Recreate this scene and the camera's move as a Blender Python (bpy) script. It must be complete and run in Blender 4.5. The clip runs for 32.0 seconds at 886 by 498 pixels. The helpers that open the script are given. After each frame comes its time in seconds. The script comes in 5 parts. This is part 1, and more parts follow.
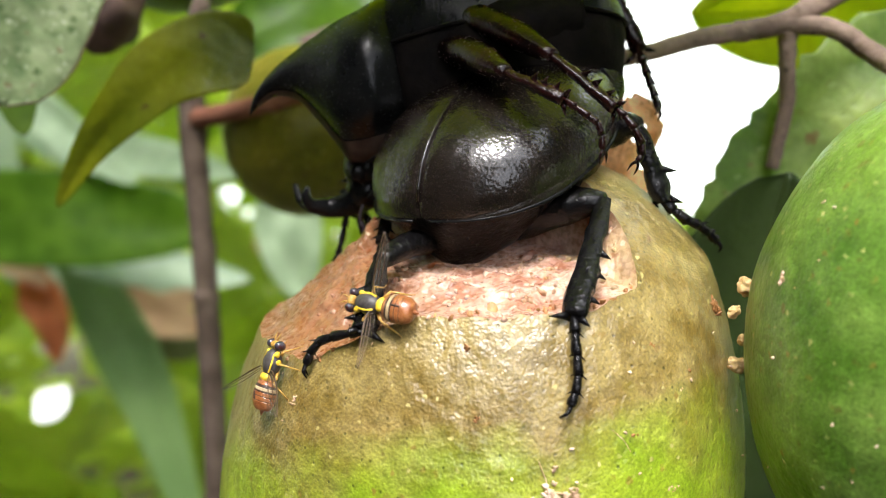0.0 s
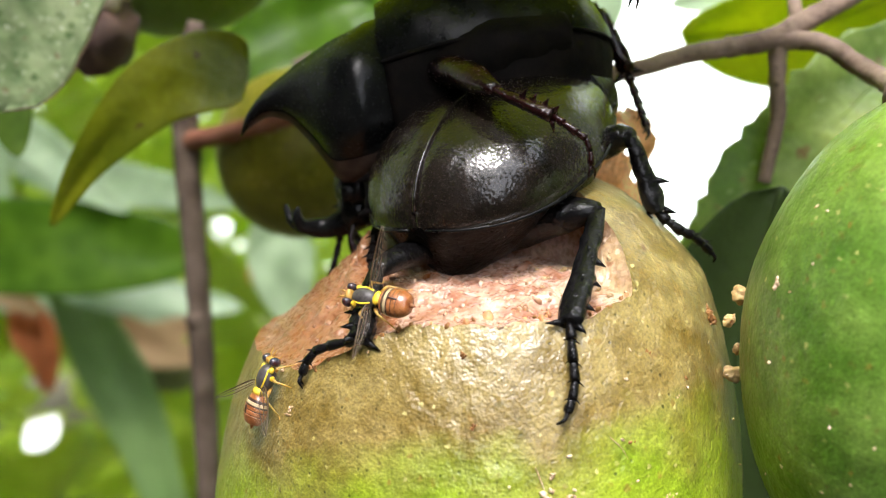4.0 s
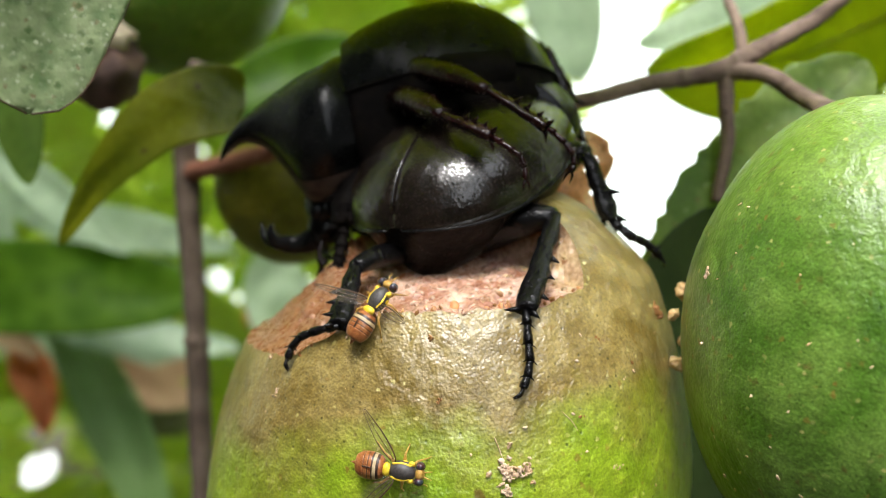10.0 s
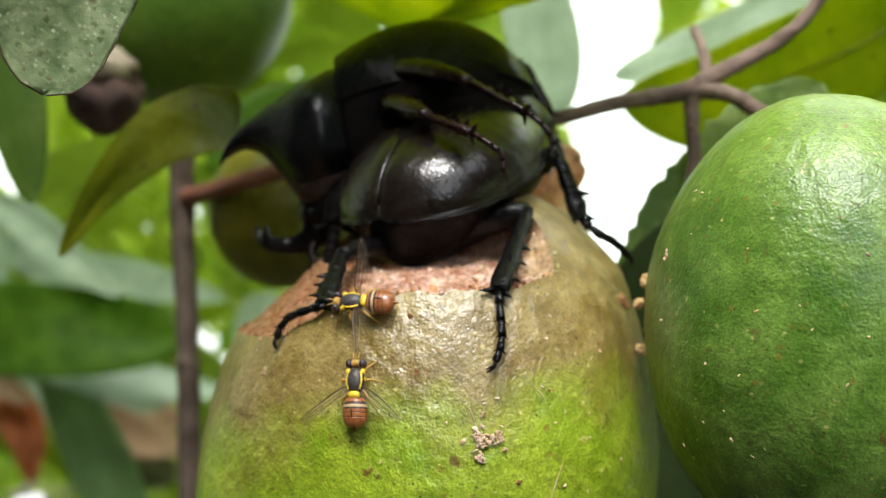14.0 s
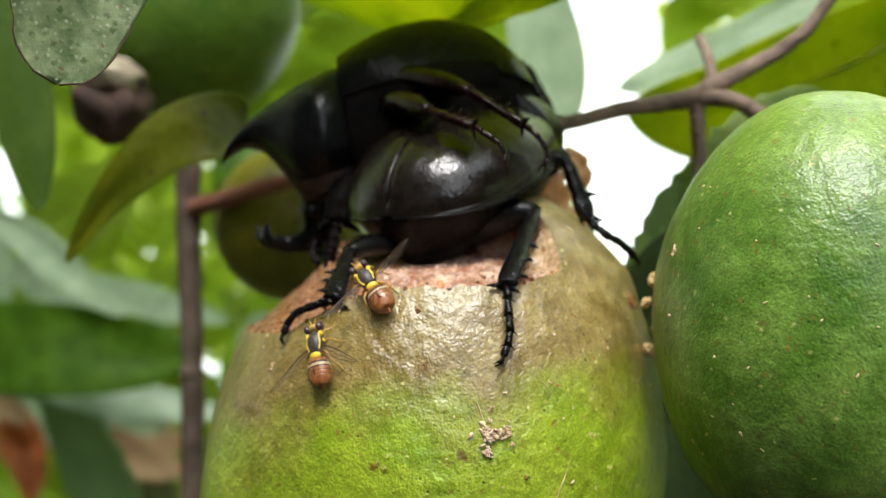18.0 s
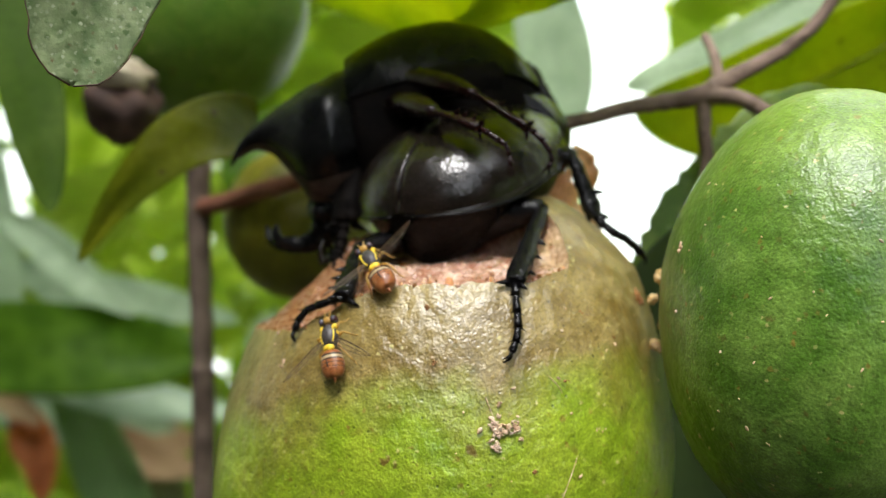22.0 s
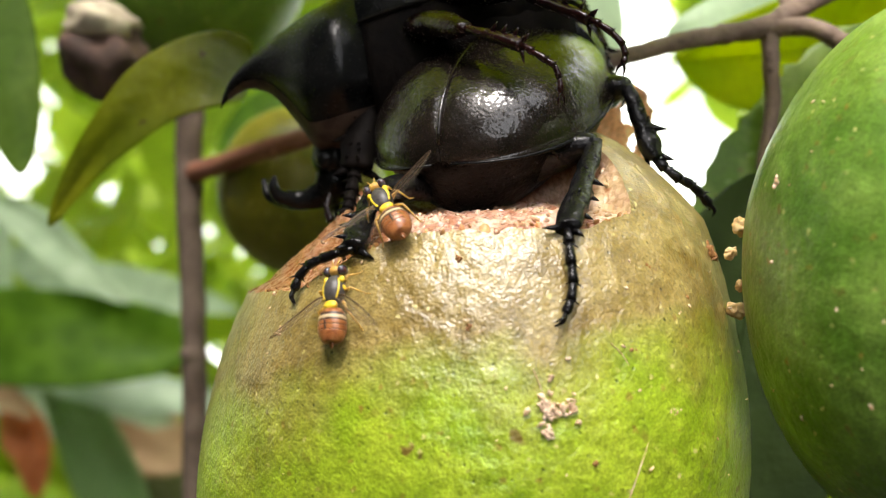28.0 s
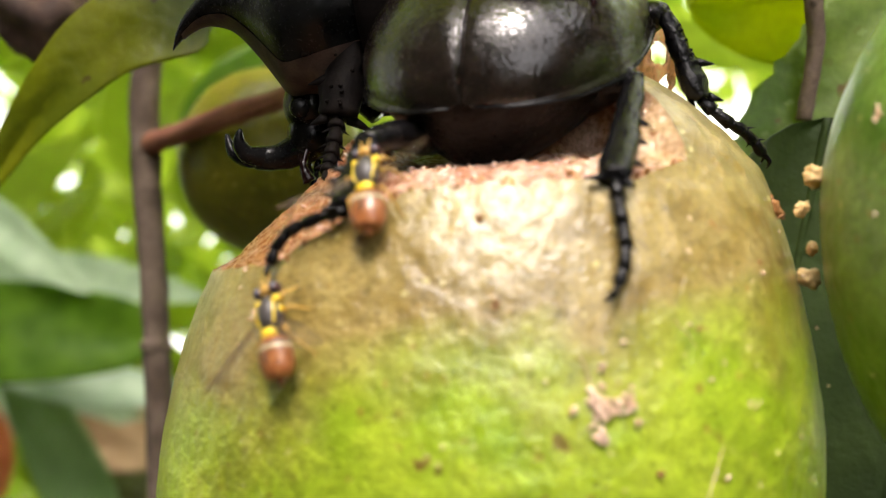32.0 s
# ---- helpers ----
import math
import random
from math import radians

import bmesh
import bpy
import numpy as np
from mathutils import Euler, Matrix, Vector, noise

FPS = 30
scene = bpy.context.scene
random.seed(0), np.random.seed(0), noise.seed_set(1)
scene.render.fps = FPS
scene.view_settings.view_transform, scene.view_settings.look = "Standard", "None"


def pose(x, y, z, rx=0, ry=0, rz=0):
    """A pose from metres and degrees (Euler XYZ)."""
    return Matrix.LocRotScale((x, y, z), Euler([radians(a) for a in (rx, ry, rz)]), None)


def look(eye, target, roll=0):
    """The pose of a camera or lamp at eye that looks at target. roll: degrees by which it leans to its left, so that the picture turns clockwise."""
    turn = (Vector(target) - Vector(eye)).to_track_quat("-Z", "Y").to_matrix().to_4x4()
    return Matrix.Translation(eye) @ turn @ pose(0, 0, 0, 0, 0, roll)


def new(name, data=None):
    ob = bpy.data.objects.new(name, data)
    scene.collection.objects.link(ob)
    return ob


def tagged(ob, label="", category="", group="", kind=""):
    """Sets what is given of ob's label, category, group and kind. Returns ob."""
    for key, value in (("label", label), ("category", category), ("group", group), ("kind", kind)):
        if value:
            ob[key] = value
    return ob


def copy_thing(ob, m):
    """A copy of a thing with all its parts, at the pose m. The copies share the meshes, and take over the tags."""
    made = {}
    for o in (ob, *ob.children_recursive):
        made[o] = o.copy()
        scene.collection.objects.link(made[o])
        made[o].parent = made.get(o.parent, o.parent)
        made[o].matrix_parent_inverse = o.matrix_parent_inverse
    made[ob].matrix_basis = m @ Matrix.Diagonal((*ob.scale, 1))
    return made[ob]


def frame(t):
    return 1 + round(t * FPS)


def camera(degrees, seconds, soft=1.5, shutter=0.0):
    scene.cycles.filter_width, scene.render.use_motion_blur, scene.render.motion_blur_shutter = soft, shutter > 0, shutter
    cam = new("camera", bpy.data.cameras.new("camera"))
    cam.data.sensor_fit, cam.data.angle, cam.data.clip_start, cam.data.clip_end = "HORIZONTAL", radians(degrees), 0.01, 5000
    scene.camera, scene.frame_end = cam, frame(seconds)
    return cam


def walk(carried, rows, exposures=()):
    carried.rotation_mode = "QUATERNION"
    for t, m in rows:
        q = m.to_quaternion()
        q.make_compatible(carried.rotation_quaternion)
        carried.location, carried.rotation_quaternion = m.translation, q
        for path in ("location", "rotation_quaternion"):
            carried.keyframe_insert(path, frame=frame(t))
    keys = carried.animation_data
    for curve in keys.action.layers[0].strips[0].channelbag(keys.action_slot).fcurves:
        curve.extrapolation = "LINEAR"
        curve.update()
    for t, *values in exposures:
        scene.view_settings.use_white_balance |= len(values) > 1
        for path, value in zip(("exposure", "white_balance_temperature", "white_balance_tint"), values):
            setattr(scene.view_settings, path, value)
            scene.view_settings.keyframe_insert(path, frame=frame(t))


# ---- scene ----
cam = camera(49.0, 32.0, soft=1.1)
METRES, EYE, TILT, LEAN, TURN = 0.10, 1.5, -13.0, 0.0, 0.0
ROWS = [
    (0.0, 0.0, 0.0, 0.0, 0.0, 0.0, -0.0),
    (0.5, -0.0078, -0.0056, -0.0014, -0.24, 0.44, 0.12),
    (1.0, -0.0211, -0.0127, 0.0078, -0.54, 0.66, 0.2),
    (1.5, -0.019, -0.004, 0.0076, -0.63, 0.94, 0.17),
    (2.0, -0.0122, 0.0027, 0.0007, -0.6, 1.18, 0.28),
    (2.5, -0.0134, 0.0045, -0.0053, -0.67, 1.37, 0.34),
    (3.0, -0.0118, 0.0043, -0.0103, -0.5, 1.47, 0.32),
    (3.5, -0.0072, 0.002, -0.0217, -0.48, 1.69, 0.3),
    (5.5, -0.0, -0.0263, -0.0294, -0.36, 2.6, 0.43),
    (6.0, -0.0033, -0.0412, -0.058, -0.37, 3.17, 0.27),
    (6.5, -0.0003, -0.0543, -0.0852, -0.32, 3.76, 0.32),
    (7.0, 0.0022, -0.0699, -0.1011, -0.4, 4.24, 0.34),
    (7.5, 0.0132, -0.0756, -0.0971, -0.35, 4.36, 0.35),
    (8.0, 0.0084, -0.0803, -0.0996, -0.39, 4.18, 0.26),
    (8.5, 0.0116, -0.094, -0.0879, -0.57, 4.02, 0.19),
    (9.0, 0.017, -0.1066, -0.0764, -0.6, 4.3, 0.18),
    (9.5, 0.0202, -0.1102, -0.0825, -0.57, 4.76, 0.12),
    (10.0, 0.0258, -0.1171, -0.0912, -0.55, 5.08, 0.24),
    (10.5, 0.0233, -0.1173, -0.1007, -0.64, 5.32, 0.12),
    (11.0, 0.0239, -0.1145, -0.1103, -0.65, 5.51, 0.13),
    (11.5, 0.0345, -0.1129, -0.113, -0.78, 5.81, 0.22),
    (12.0, 0.0384, -0.1371, -0.1281, -0.73, 6.23, 0.22),
    (12.5, 0.0382, -0.1605, -0.1414, -0.87, 6.83, 0.16),
    (13.0, 0.0332, -0.1692, -0.161, -1.09, 7.41, 0.09),
    (13.5, 0.0265, -0.1819, -0.1797, -1.22, 8.19, 0.03),
    (14.0, 0.0391, -0.1876, -0.1908, -1.1, 8.9, -0.06),
    (14.5, 0.0332, -0.192, -0.1997, -1.23, 9.5, -0.04),
    (16.5, 0.0413, -0.1806, -0.2219, -1.1, 10.49, -0.15),
    (17.0, 0.0345, -0.1818, -0.2246, -1.09, 10.65, -0.21),
    (17.5, 0.0349, -0.1813, -0.2287, -1.03, 10.7, -0.25),
    (18.0, 0.0329, -0.182, -0.2297, -1.0, 10.61, -0.32),
    (18.5, 0.0309, -0.1741, -0.2354, -0.93, 10.51, -0.34),
    (19.0, 0.0283, -0.1662, -0.2425, -0.81, 10.38, -0.3),
    (19.5, 0.0309, -0.1699, -0.2391, -0.75, 10.31, -0.33),
    (20.0, 0.0322, -0.1813, -0.2334, -0.65, 10.3, -0.32),
    (20.5, 0.0289, -0.2001, -0.2294, -0.64, 10.43, -0.35),
    (21.0, 0.027, -0.2035, -0.2299, -0.62, 10.49, -0.32),
    (21.5, 0.0325, -0.1993, -0.2301, -0.55, 10.45, -0.32),
    (22.0, 0.0317, -0.1951, -0.2341, -0.51, 10.56, -0.21),
    (22.5, 0.0331, -0.1895, -0.2421, -0.46, 10.7, -0.18),
    (23.0, 0.0326, -0.1871, -0.2428, -0.43, 10.83, -0.2),
    (23.5, 0.0309, -0.1846, -0.2459, -0.45, 10.82, -0.21),
    (24.0, 0.0323, -0.1821, -0.2471, -0.41, 10.78, -0.22),
    (24.5, 0.034, -0.1788, -0.2497, -0.29, 10.68, -0.27),
    (25.0, 0.0319, -0.1768, -0.2535, -0.26, 10.62, -0.3),
    (25.5, 0.027, -0.1762, -0.2581, -0.28, 10.54, -0.29),
    (26.0, 0.0188, -0.165, -0.2598, -0.32, 10.27, -0.28),
    (26.5, 0.006, -0.105, -0.2678, -0.22, 9.99, -0.26),
    (28.5, 0.003, 0.069, -0.2391, -0.48, 10.35, 0.04),
    (29.0, 0.0059, 0.102, -0.2335, -0.57, 10.31, 0.53),
    (29.5, 0.0105, 0.1231, -0.2341, -0.58, 10.33, 0.88),
    (30.0, 0.0058, 0.1521, -0.2264, -0.7, 10.14, 1.03),
    (30.5, -0.0058, 0.1795, -0.2263, -0.94, 10.11, 1.29),
    (31.0, -0.0148, 0.1927, -0.2231, -1.24, 10.2, 1.48),
    (31.5, -0.0266, 0.2181, -0.2252, -1.62, 9.76, 1.57),
    (32.0, -0.0304, 0.2259, -0.2313, -1.9, 9.35, 1.34),
]
walk(cam, [(t, pose(0, 0, EYE, TILT, LEAN, TURN) @ pose(METRES * x, METRES * y, METRES * z, 90 + pitch, roll, yaw)) for t, x, y, z, yaw, pitch, roll in ROWS],
     [(0.0, 0.69, 6500, 14), (1.0, 0.54, 6500, 14), (2.0, 0.68, 6500, 14), (3.5, 0.70, 6500, 14), (6.0, 0.60, 6550, 14), (8.0, 0.55, 6550, 14), (9.0, 0.34, 6500, 11), (11.0, 0.28, 6500, 10), (14.0, 0.13, 6500, 10), (20.0, 0.09, 6500, 10), (25.5, 0.10, 6500, 10), (26.5, 0.34, 6600, 11), (28.5, 0.62, 6950, 14), (30.0, 0.78, 6980, 15), (32.0, 0.68, 7080, 17)])
cam.data.dof.use_dof = True
cam.data.dof.focus_distance = 0.100
cam.data.dof.aperture_fstop = 22.0

# ---- light ----
world = bpy.data.worlds.new("overcast_sky")
scene.world = world
world.use_nodes = True
wn, wl = world.node_tree.nodes, world.node_tree.links
sky = wn.new("ShaderNodeTexSky")
sky.sky_type, sky.sun_disc = "NISHITA", False
sky.sun_elevation, sky.sun_rotation = radians(62), radians(200)
sky.air_density, sky.dust_density, sky.ozone_density = 1.0, 4.0, 1.0
haze = wn.new("ShaderNodeMixRGB")
haze.inputs["Fac"].default_value = 0.75
haze.inputs["Color2"].default_value = (13.0, 13.6, 14.2, 1)
wl.new(sky.outputs["Color"], haze.inputs["Color1"])
wl.new(haze.outputs["Color"], wn["Background"].inputs["Color"])
wn["Background"].inputs["Strength"].default_value = 0.26

sun = new("sun", bpy.data.lights.new("sun", "SUN"))
sun.data.energy, sun.data.angle, sun.data.color = 3.0, radians(18), (1.0, 0.985, 0.97)
sun.matrix_world = look((-0.04, -0.43, 0.90), (0, 0, 0))


# ---- materials ----
def material(name, a, b, scale, rough=0.5, bump=0.2, fine=None, spots=None, coat=0.0, sss=0.0, through_light=0.0, metal=0.0, spec=0.5, vary=0.12, broad=1.0):
    """Two colours mixed by broad noise, a finer noise on top, optional spots (colour, scale, size), relief at two scales."""
    m = bpy.data.materials.new(name)
    m.use_nodes = True
    n, l = m.node_tree.nodes, m.node_tree.links
    p = n["Principled BSDF"]
    co = n.new("ShaderNodeTexCoord")
    big = n.new("ShaderNodeTexNoise")
    big.inputs["Scale"].default_value, big.inputs["Detail"].default_value = scale, 5
    l.new(co.outputs["Object"], big.inputs["Vector"])
    ramp = n.new("ShaderNodeValToRGB")
    ramp.color_ramp.elements[0].position, ramp.color_ramp.elements[1].position = 0.36, 0.64
    ramp.color_ramp.elements[0].color, ramp.color_ramp.elements[1].color = (*a, 1), (*b, 1)
    l.new(big.outputs["Fac"], ramp.inputs["Fac"])
    small = n.new("ShaderNodeTexNoise")
    small.inputs["Scale"].default_value, small.inputs["Detail"].default_value = fine or scale * 9, 6
    l.new(co.outputs["Object"], small.inputs["Vector"])
    hsv = n.new("ShaderNodeHueSaturation")
    ma = n.new("ShaderNodeMapRange")
    ma.inputs["To Min"].default_value, ma.inputs["To Max"].default_value = 1 - 3 * vary, 1 + 3 * vary
    l.new(small.outputs["Fac"], ma.inputs["Value"])
    l.new(ma.outputs["Result"], hsv.inputs["Value"])
    l.new(ramp.outputs["Color"], hsv.inputs["Color"])
    colour = hsv.outputs["Color"]
    if spots:
        for c, s, size in spots:
            vo = n.new("ShaderNodeTexVoronoi")
            vo.inputs["Scale"].default_value = s
            wn1 = n.new("ShaderNodeTexNoise")
            wn1.inputs["Scale"].default_value, wn1.inputs["Detail"].default_value = s * 3.0, 3
            l.new(co.outputs["Object"], wn1.inputs["Vector"])
            wv = n.new("ShaderNodeVectorMath")
            wv.operation = "MULTIPLY_ADD"
            wv.inputs[1].default_value = (0.5 / s,) * 3
            l.new(wn1.outputs["Color"], wv.inputs[0])
            l.new(co.outputs["Object"], wv.inputs[2])
            l.new(wv.outputs["Vector"], vo.inputs["Vector"])
            dot = n.new("ShaderNodeMapRange")
            dot.interpolation_type = "SMOOTHSTEP"
            dot.inputs["From Min"].default_value, dot.inputs["From Max"].default_value = size, size * 0.45
            l.new(vo.outputs["Distance"], dot.inputs["Value"])
            some = n.new("ShaderNodeMath")
            some.operation = "MULTIPLY"
            l.new(dot.outputs["Result"], some.inputs[0])
            l.new(vo.outputs["Color"], some.inputs[1])
            mx = n.new("ShaderNodeMixRGB")
            mx.inputs["Color2"].default_value = (*c, 1)
            l.new(some.outputs["Value"], mx.inputs["Fac"])
            l.new(colour, mx.inputs["Color1"])
            colour = mx.outputs["Color"]
    l.new(colour, p.inputs["Base Color"])
    rr = n.new("ShaderNodeMapRange")
    rr.inputs["To Min"].default_value, rr.inputs["To Max"].default_value = max(0.02, rough - 0.12), min(1, rough + 0.12)
    l.new(small.outputs["Fac"], rr.inputs["Value"])
    l.new(rr.outputs["Result"], p.inputs["Roughness"])
    p.inputs["Metallic"].default_value = metal
    p.inputs["Specular IOR Level"].default_value = spec
    p.inputs["Coat Weight"].default_value = coat
    p.inputs["Coat Roughness"].default_value = 0.15
    if sss:
        p.inputs["Subsurface Weight"].default_value = sss
        p.inputs["Subsurface Radius"].default_value = (1.0, 0.7, 0.35)
        p.inputs["Subsurface Scale"].default_value = 0.0012
    if bump:
        b1 = n.new("ShaderNodeBump")
        b1.inputs["Strength"].default_value, b1.inputs["Distance"].default_value = bump * broad, 0.6 / scale * 0.25
        l.new(big.outputs["Fac"], b1.inputs["Height"])
        b2 = n.new("ShaderNodeBump")
        b2.inputs["Strength"].default_value, b2.inputs["Distance"].default_value = bump, 0.6 / (fine or scale * 9) * 0.5
        l.new(small.outputs["Fac"], b2.inputs["Height"])
        l.new(b1.outputs["Normal"], b2.inputs["Normal"])
        l.new(b2.outputs["Normal"], p.inputs["Normal"])
        l.new(b2.outputs["Normal"], p.inputs["Coat Normal"])
    if through_light:
        tr = n.new("ShaderNodeBsdfTranslucent")
        lift = n.new("ShaderNodeHueSaturation")
        lift.inputs["Value"].default_value = 1.9
        l.new(colour, lift.inputs["Color"])
        l.new(lift.outputs["Color"], tr.inputs["Color"])
        mixs = n.new("ShaderNodeMixShader")
        mixs.inputs["Fac"].default_value = through_light
        l.new(p.outputs["BSDF"], mixs.inputs[1])
        l.new(tr.outputs["BSDF"], mixs.inputs[2])
        l.new(mixs.outputs["Shader"], n["Material Output"].inputs["Surface"])
    return m


def fruit_skin(name, green_a, green_b, upper_a, upper_b, upper_from, upper_to, flank_ripe=0.0):
    """Green skin that turns olive brown, or on the green guava lighter, above a height on the fruit, with lenticels,
    speckles and a waxy, finely crinkled gloss.
    """
    m = material(name, green_a, green_b, 190, 0.34, 0.70, 3300, [((0.26, 0.16, 0.03), 430, 0.18), ((0.62, 0.54, 0.22), 560, 0.17), ((0.13, 0.10, 0.02), 330, 0.16), ((0.14, 0.06, 0.018), 170, 0.13)], coat=0.62, sss=0.08, spec=0.5, vary=0.24, broad=0.28)
    n, l = m.node_tree.nodes, m.node_tree.links
    hsv = [q for q in n if q.type == "HUE_SAT"][0]
    co = [q for q in n if q.type == "TEX_COORD"][0]
    sep = n.new("ShaderNodeSeparateXYZ")
    l.new(co.outputs["Object"], sep.inputs["Vector"])
    wob = n.new("ShaderNodeTexNoise")
    wob.inputs["Scale"].default_value, wob.inputs["Detail"].default_value = 110, 6
    l.new(co.outputs["Object"], wob.inputs["Vector"])
    add = n.new("ShaderNodeMath")
    add.operation, add.inputs[1].default_value = "MULTIPLY_ADD", 0.018
    l.new(wob.outputs["Fac"], add.inputs[0])
    flank = n.new("ShaderNodeMapRange")
    flank.inputs["From Min"].default_value, flank.inputs["From Max"].default_value = -0.005, -0.030
    flank.inputs["To Max"].default_value = flank_ripe
    l.new(sep.outputs["X"], flank.inputs["Value"])
    tall = n.new("ShaderNodeMath")
    l.new(sep.outputs["Z"], tall.inputs[0])
    l.new(flank.outputs["Result"], tall.inputs[1])
    l.new(tall.outputs["Value"], add.inputs[2])
    ran = n.new("ShaderNodeMapRange")
    ran.inputs["From Min"].default_value, ran.inputs["From Max"].default_value = upper_from + 0.009, upper_to + 0.009
    l.new(add.outputs["Value"], ran.inputs["Value"])
    upper = n.new("ShaderNodeMixRGB")
    upper.inputs["Color1"].default_value, upper.inputs["Color2"].default_value = (*upper_a, 1), (*upper_b, 1)
    w2 = n.new("ShaderNodeTexNoise")
    w2.inputs["Scale"].default_value, w2.inputs["Detail"].default_value = 260, 5
    l.new(co.outputs["Object"], w2.inputs["Vector"])
    st = n.new("ShaderNodeMapRange")
    st.inputs["From Min"].default_value, st.inputs["From Max"].default_value = 0.38, 0.62
    l.new(w2.outputs["Fac"], st.inputs["Value"])
    l.new(st.outputs["Result"], upper.inputs["Fac"])
    mx = n.new("ShaderNodeMixRGB")
    l.new(ran.outputs["Result"], mx.inputs["Fac"])
    ramp = [q for q in n if q.type == "VALTORGB"][0]
    l.new(ramp.outputs["Color"], mx.inputs["Color1"])
    l.new(upper.outputs["Color"], mx.inputs["Color2"])
    l.new(mx.outputs["Color"], hsv.inputs["Color"])
    # mottling at about a millimetre
    mot = n.new("ShaderNodeTexNoise")
    mot.inputs["Scale"].default_value, mot.inputs["Detail"].default_value = 700, 6
    mot.inputs["Roughness"].default_value = 0.7
    l.new(co.outputs["Object"], mot.inputs["Vector"])
    mr = n.new("ShaderNodeMapRange")
    mr.inputs["From Min"].default_value, mr.inputs["From Max"].default_value = 0.32, 0.68
    mr.inputs["To Min"].default_value, mr.inputs["To Max"].default_value = 0.76, 1.22
    l.new(mot.outputs["Fac"], mr.inputs["Value"])
    mh = n.new("ShaderNodeHueSaturation")
    l.new(mr.outputs["Result"], mh.inputs["Value"])
    l.new(mx.outputs["Color"], mh.inputs["Color"])
    l.new(mh.outputs["Color"], hsv.inputs["Color"])
    # sunk dark pores, and a foil-like crinkle of small facets
    p = n["Principled BSDF"]
    p.inputs["Coat Roughness"].default_value = 0.28
    pore = n.new("ShaderNodeTexVoronoi")
    pore.inputs["Scale"].default_value = 1150
    l.new(co.outputs["Object"], pore.inputs["Vector"])
    hole = n.new("ShaderNodeMapRange")
    hole.interpolation_type = "SMOOTHSTEP"
    hole.inputs["From Min"].default_value, hole.inputs["From Max"].default_value = 0.26, 0.10
    l.new(pore.outputs["Distance"], hole.inputs["Value"])
    some = n.new("ShaderNodeMapRange")
    some.inputs["From Min"].default_value, some.inputs["From Max"].default_value = 0.35, 0.95
    sc = n.new("ShaderNodeSeparateXYZ")
    l.new(pore.outputs["Color"], sc.inputs["Vector"])
    l.new(sc.outputs["X"], some.inputs["Value"])
    fac = n.new("ShaderNodeMath")
    fac.operation = "MULTIPLY"
    l.new(hole.outputs["Result"], fac.inputs[0])
    l.new(some.outputs["Result"], fac.inputs[1])
    dark = n.new("ShaderNodeMixRGB")
    dark.blend_type = "MULTIPLY"
    dark.inputs["Color2"].default_value = (0.32, 0.34, 0.16, 1)
    l.new(fac.outputs["Value"], dark.inputs["Fac"])
    base = p.inputs["Base Color"].links[0].from_socket
    l.new(base, dark.inputs["Color1"])
    l.new(dark.outputs["Color"], p.inputs["Base Color"])
    facet = n.new("ShaderNodeTexVoronoi")
    facet.inputs["Scale"].default_value = 3300
    facet.feature = "SMOOTH_F1"
    l.new(co.outputs["Object"], facet.inputs["Vector"])
    low = n.new("ShaderNodeMath")
    low.operation, low.inputs[1].default_value = "MULTIPLY_ADD", -0.8
    l.new(fac.outputs["Value"], low.inputs[0])
    l.new(facet.outputs["Distance"], low.inputs[2])
    b3 = n.new("ShaderNodeBump")
    b3.inputs["Strength"].default_value, b3.inputs["Distance"].default_value = 0.5, 0.00010
    l.new(low.outputs["Value"], b3.inputs["Height"])
    # dimples about a millimetre wide
    dim = n.new("ShaderNodeTexNoise")
    dim.inputs["Scale"].default_value, dim.inputs["Detail"].default_value = 760, 2.0
    l.new(co.outputs["Object"], dim.inputs["Vector"])
    b4 = n.new("ShaderNodeBump")
    b4.inputs["Strength"].default_value, b4.inputs["Distance"].default_value = 0.62, 0.00036
    l.new(dim.outputs["Fac"], b4.inputs["Height"])
    l.new(p.inputs["Normal"].links[0].from_socket, b4.inputs["Normal"])
    l.new(b4.outputs["Normal"], b3.inputs["Normal"])
    l.new(b3.outputs["Normal"], p.inputs["Normal"])
    l.new(b3.outputs["Normal"], p.inputs["Coat Normal"])
    return m


SKIN = fruit_skin("ripening_guava_skin", (0.205, 0.320, 0.010), (0.335, 0.435, 0.028), (0.185, 0.124, 0.024), (0.310, 0.232, 0.076), 0.0075, 0.0160, 0.0095)
# lower green is cut darker than the top: shade put into the skin colour
GREEN_SKIN = fruit_skin("green_guava_skin", (0.068, 0.162, 0.013), (0.165, 0.285, 0.046), (0.23, 0.35, 0.055), (0.31, 0.42, 0.10), 0.012, 0.034)
GREEN_SKIN.node_tree.nodes["Principled BSDF"].inputs["Specular IOR Level"].default_value = 0.3
GREEN_SKIN.node_tree.nodes["Principled BSDF"].inputs["Coat Weight"].default_value = 0.45
GREEN_SKIN.node_tree.nodes["Principled BSDF"].inputs["Coat Roughness"].default_value = 0.32
for q in GREEN_SKIN.node_tree.nodes:
    if q.type == "BUMP":
        q.inputs["Strength"].default_value *= 0.75
    if q.type == "MIX_RGB" and q.blend_type == "MULTIPLY":
        q.inputs["Color2"].default_value = (0.60, 0.66, 0.45, 1)
# duller skin copies for the guavas behind, with shade put into the colour
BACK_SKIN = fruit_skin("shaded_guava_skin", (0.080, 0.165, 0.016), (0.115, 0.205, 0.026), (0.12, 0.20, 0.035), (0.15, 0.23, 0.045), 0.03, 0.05)
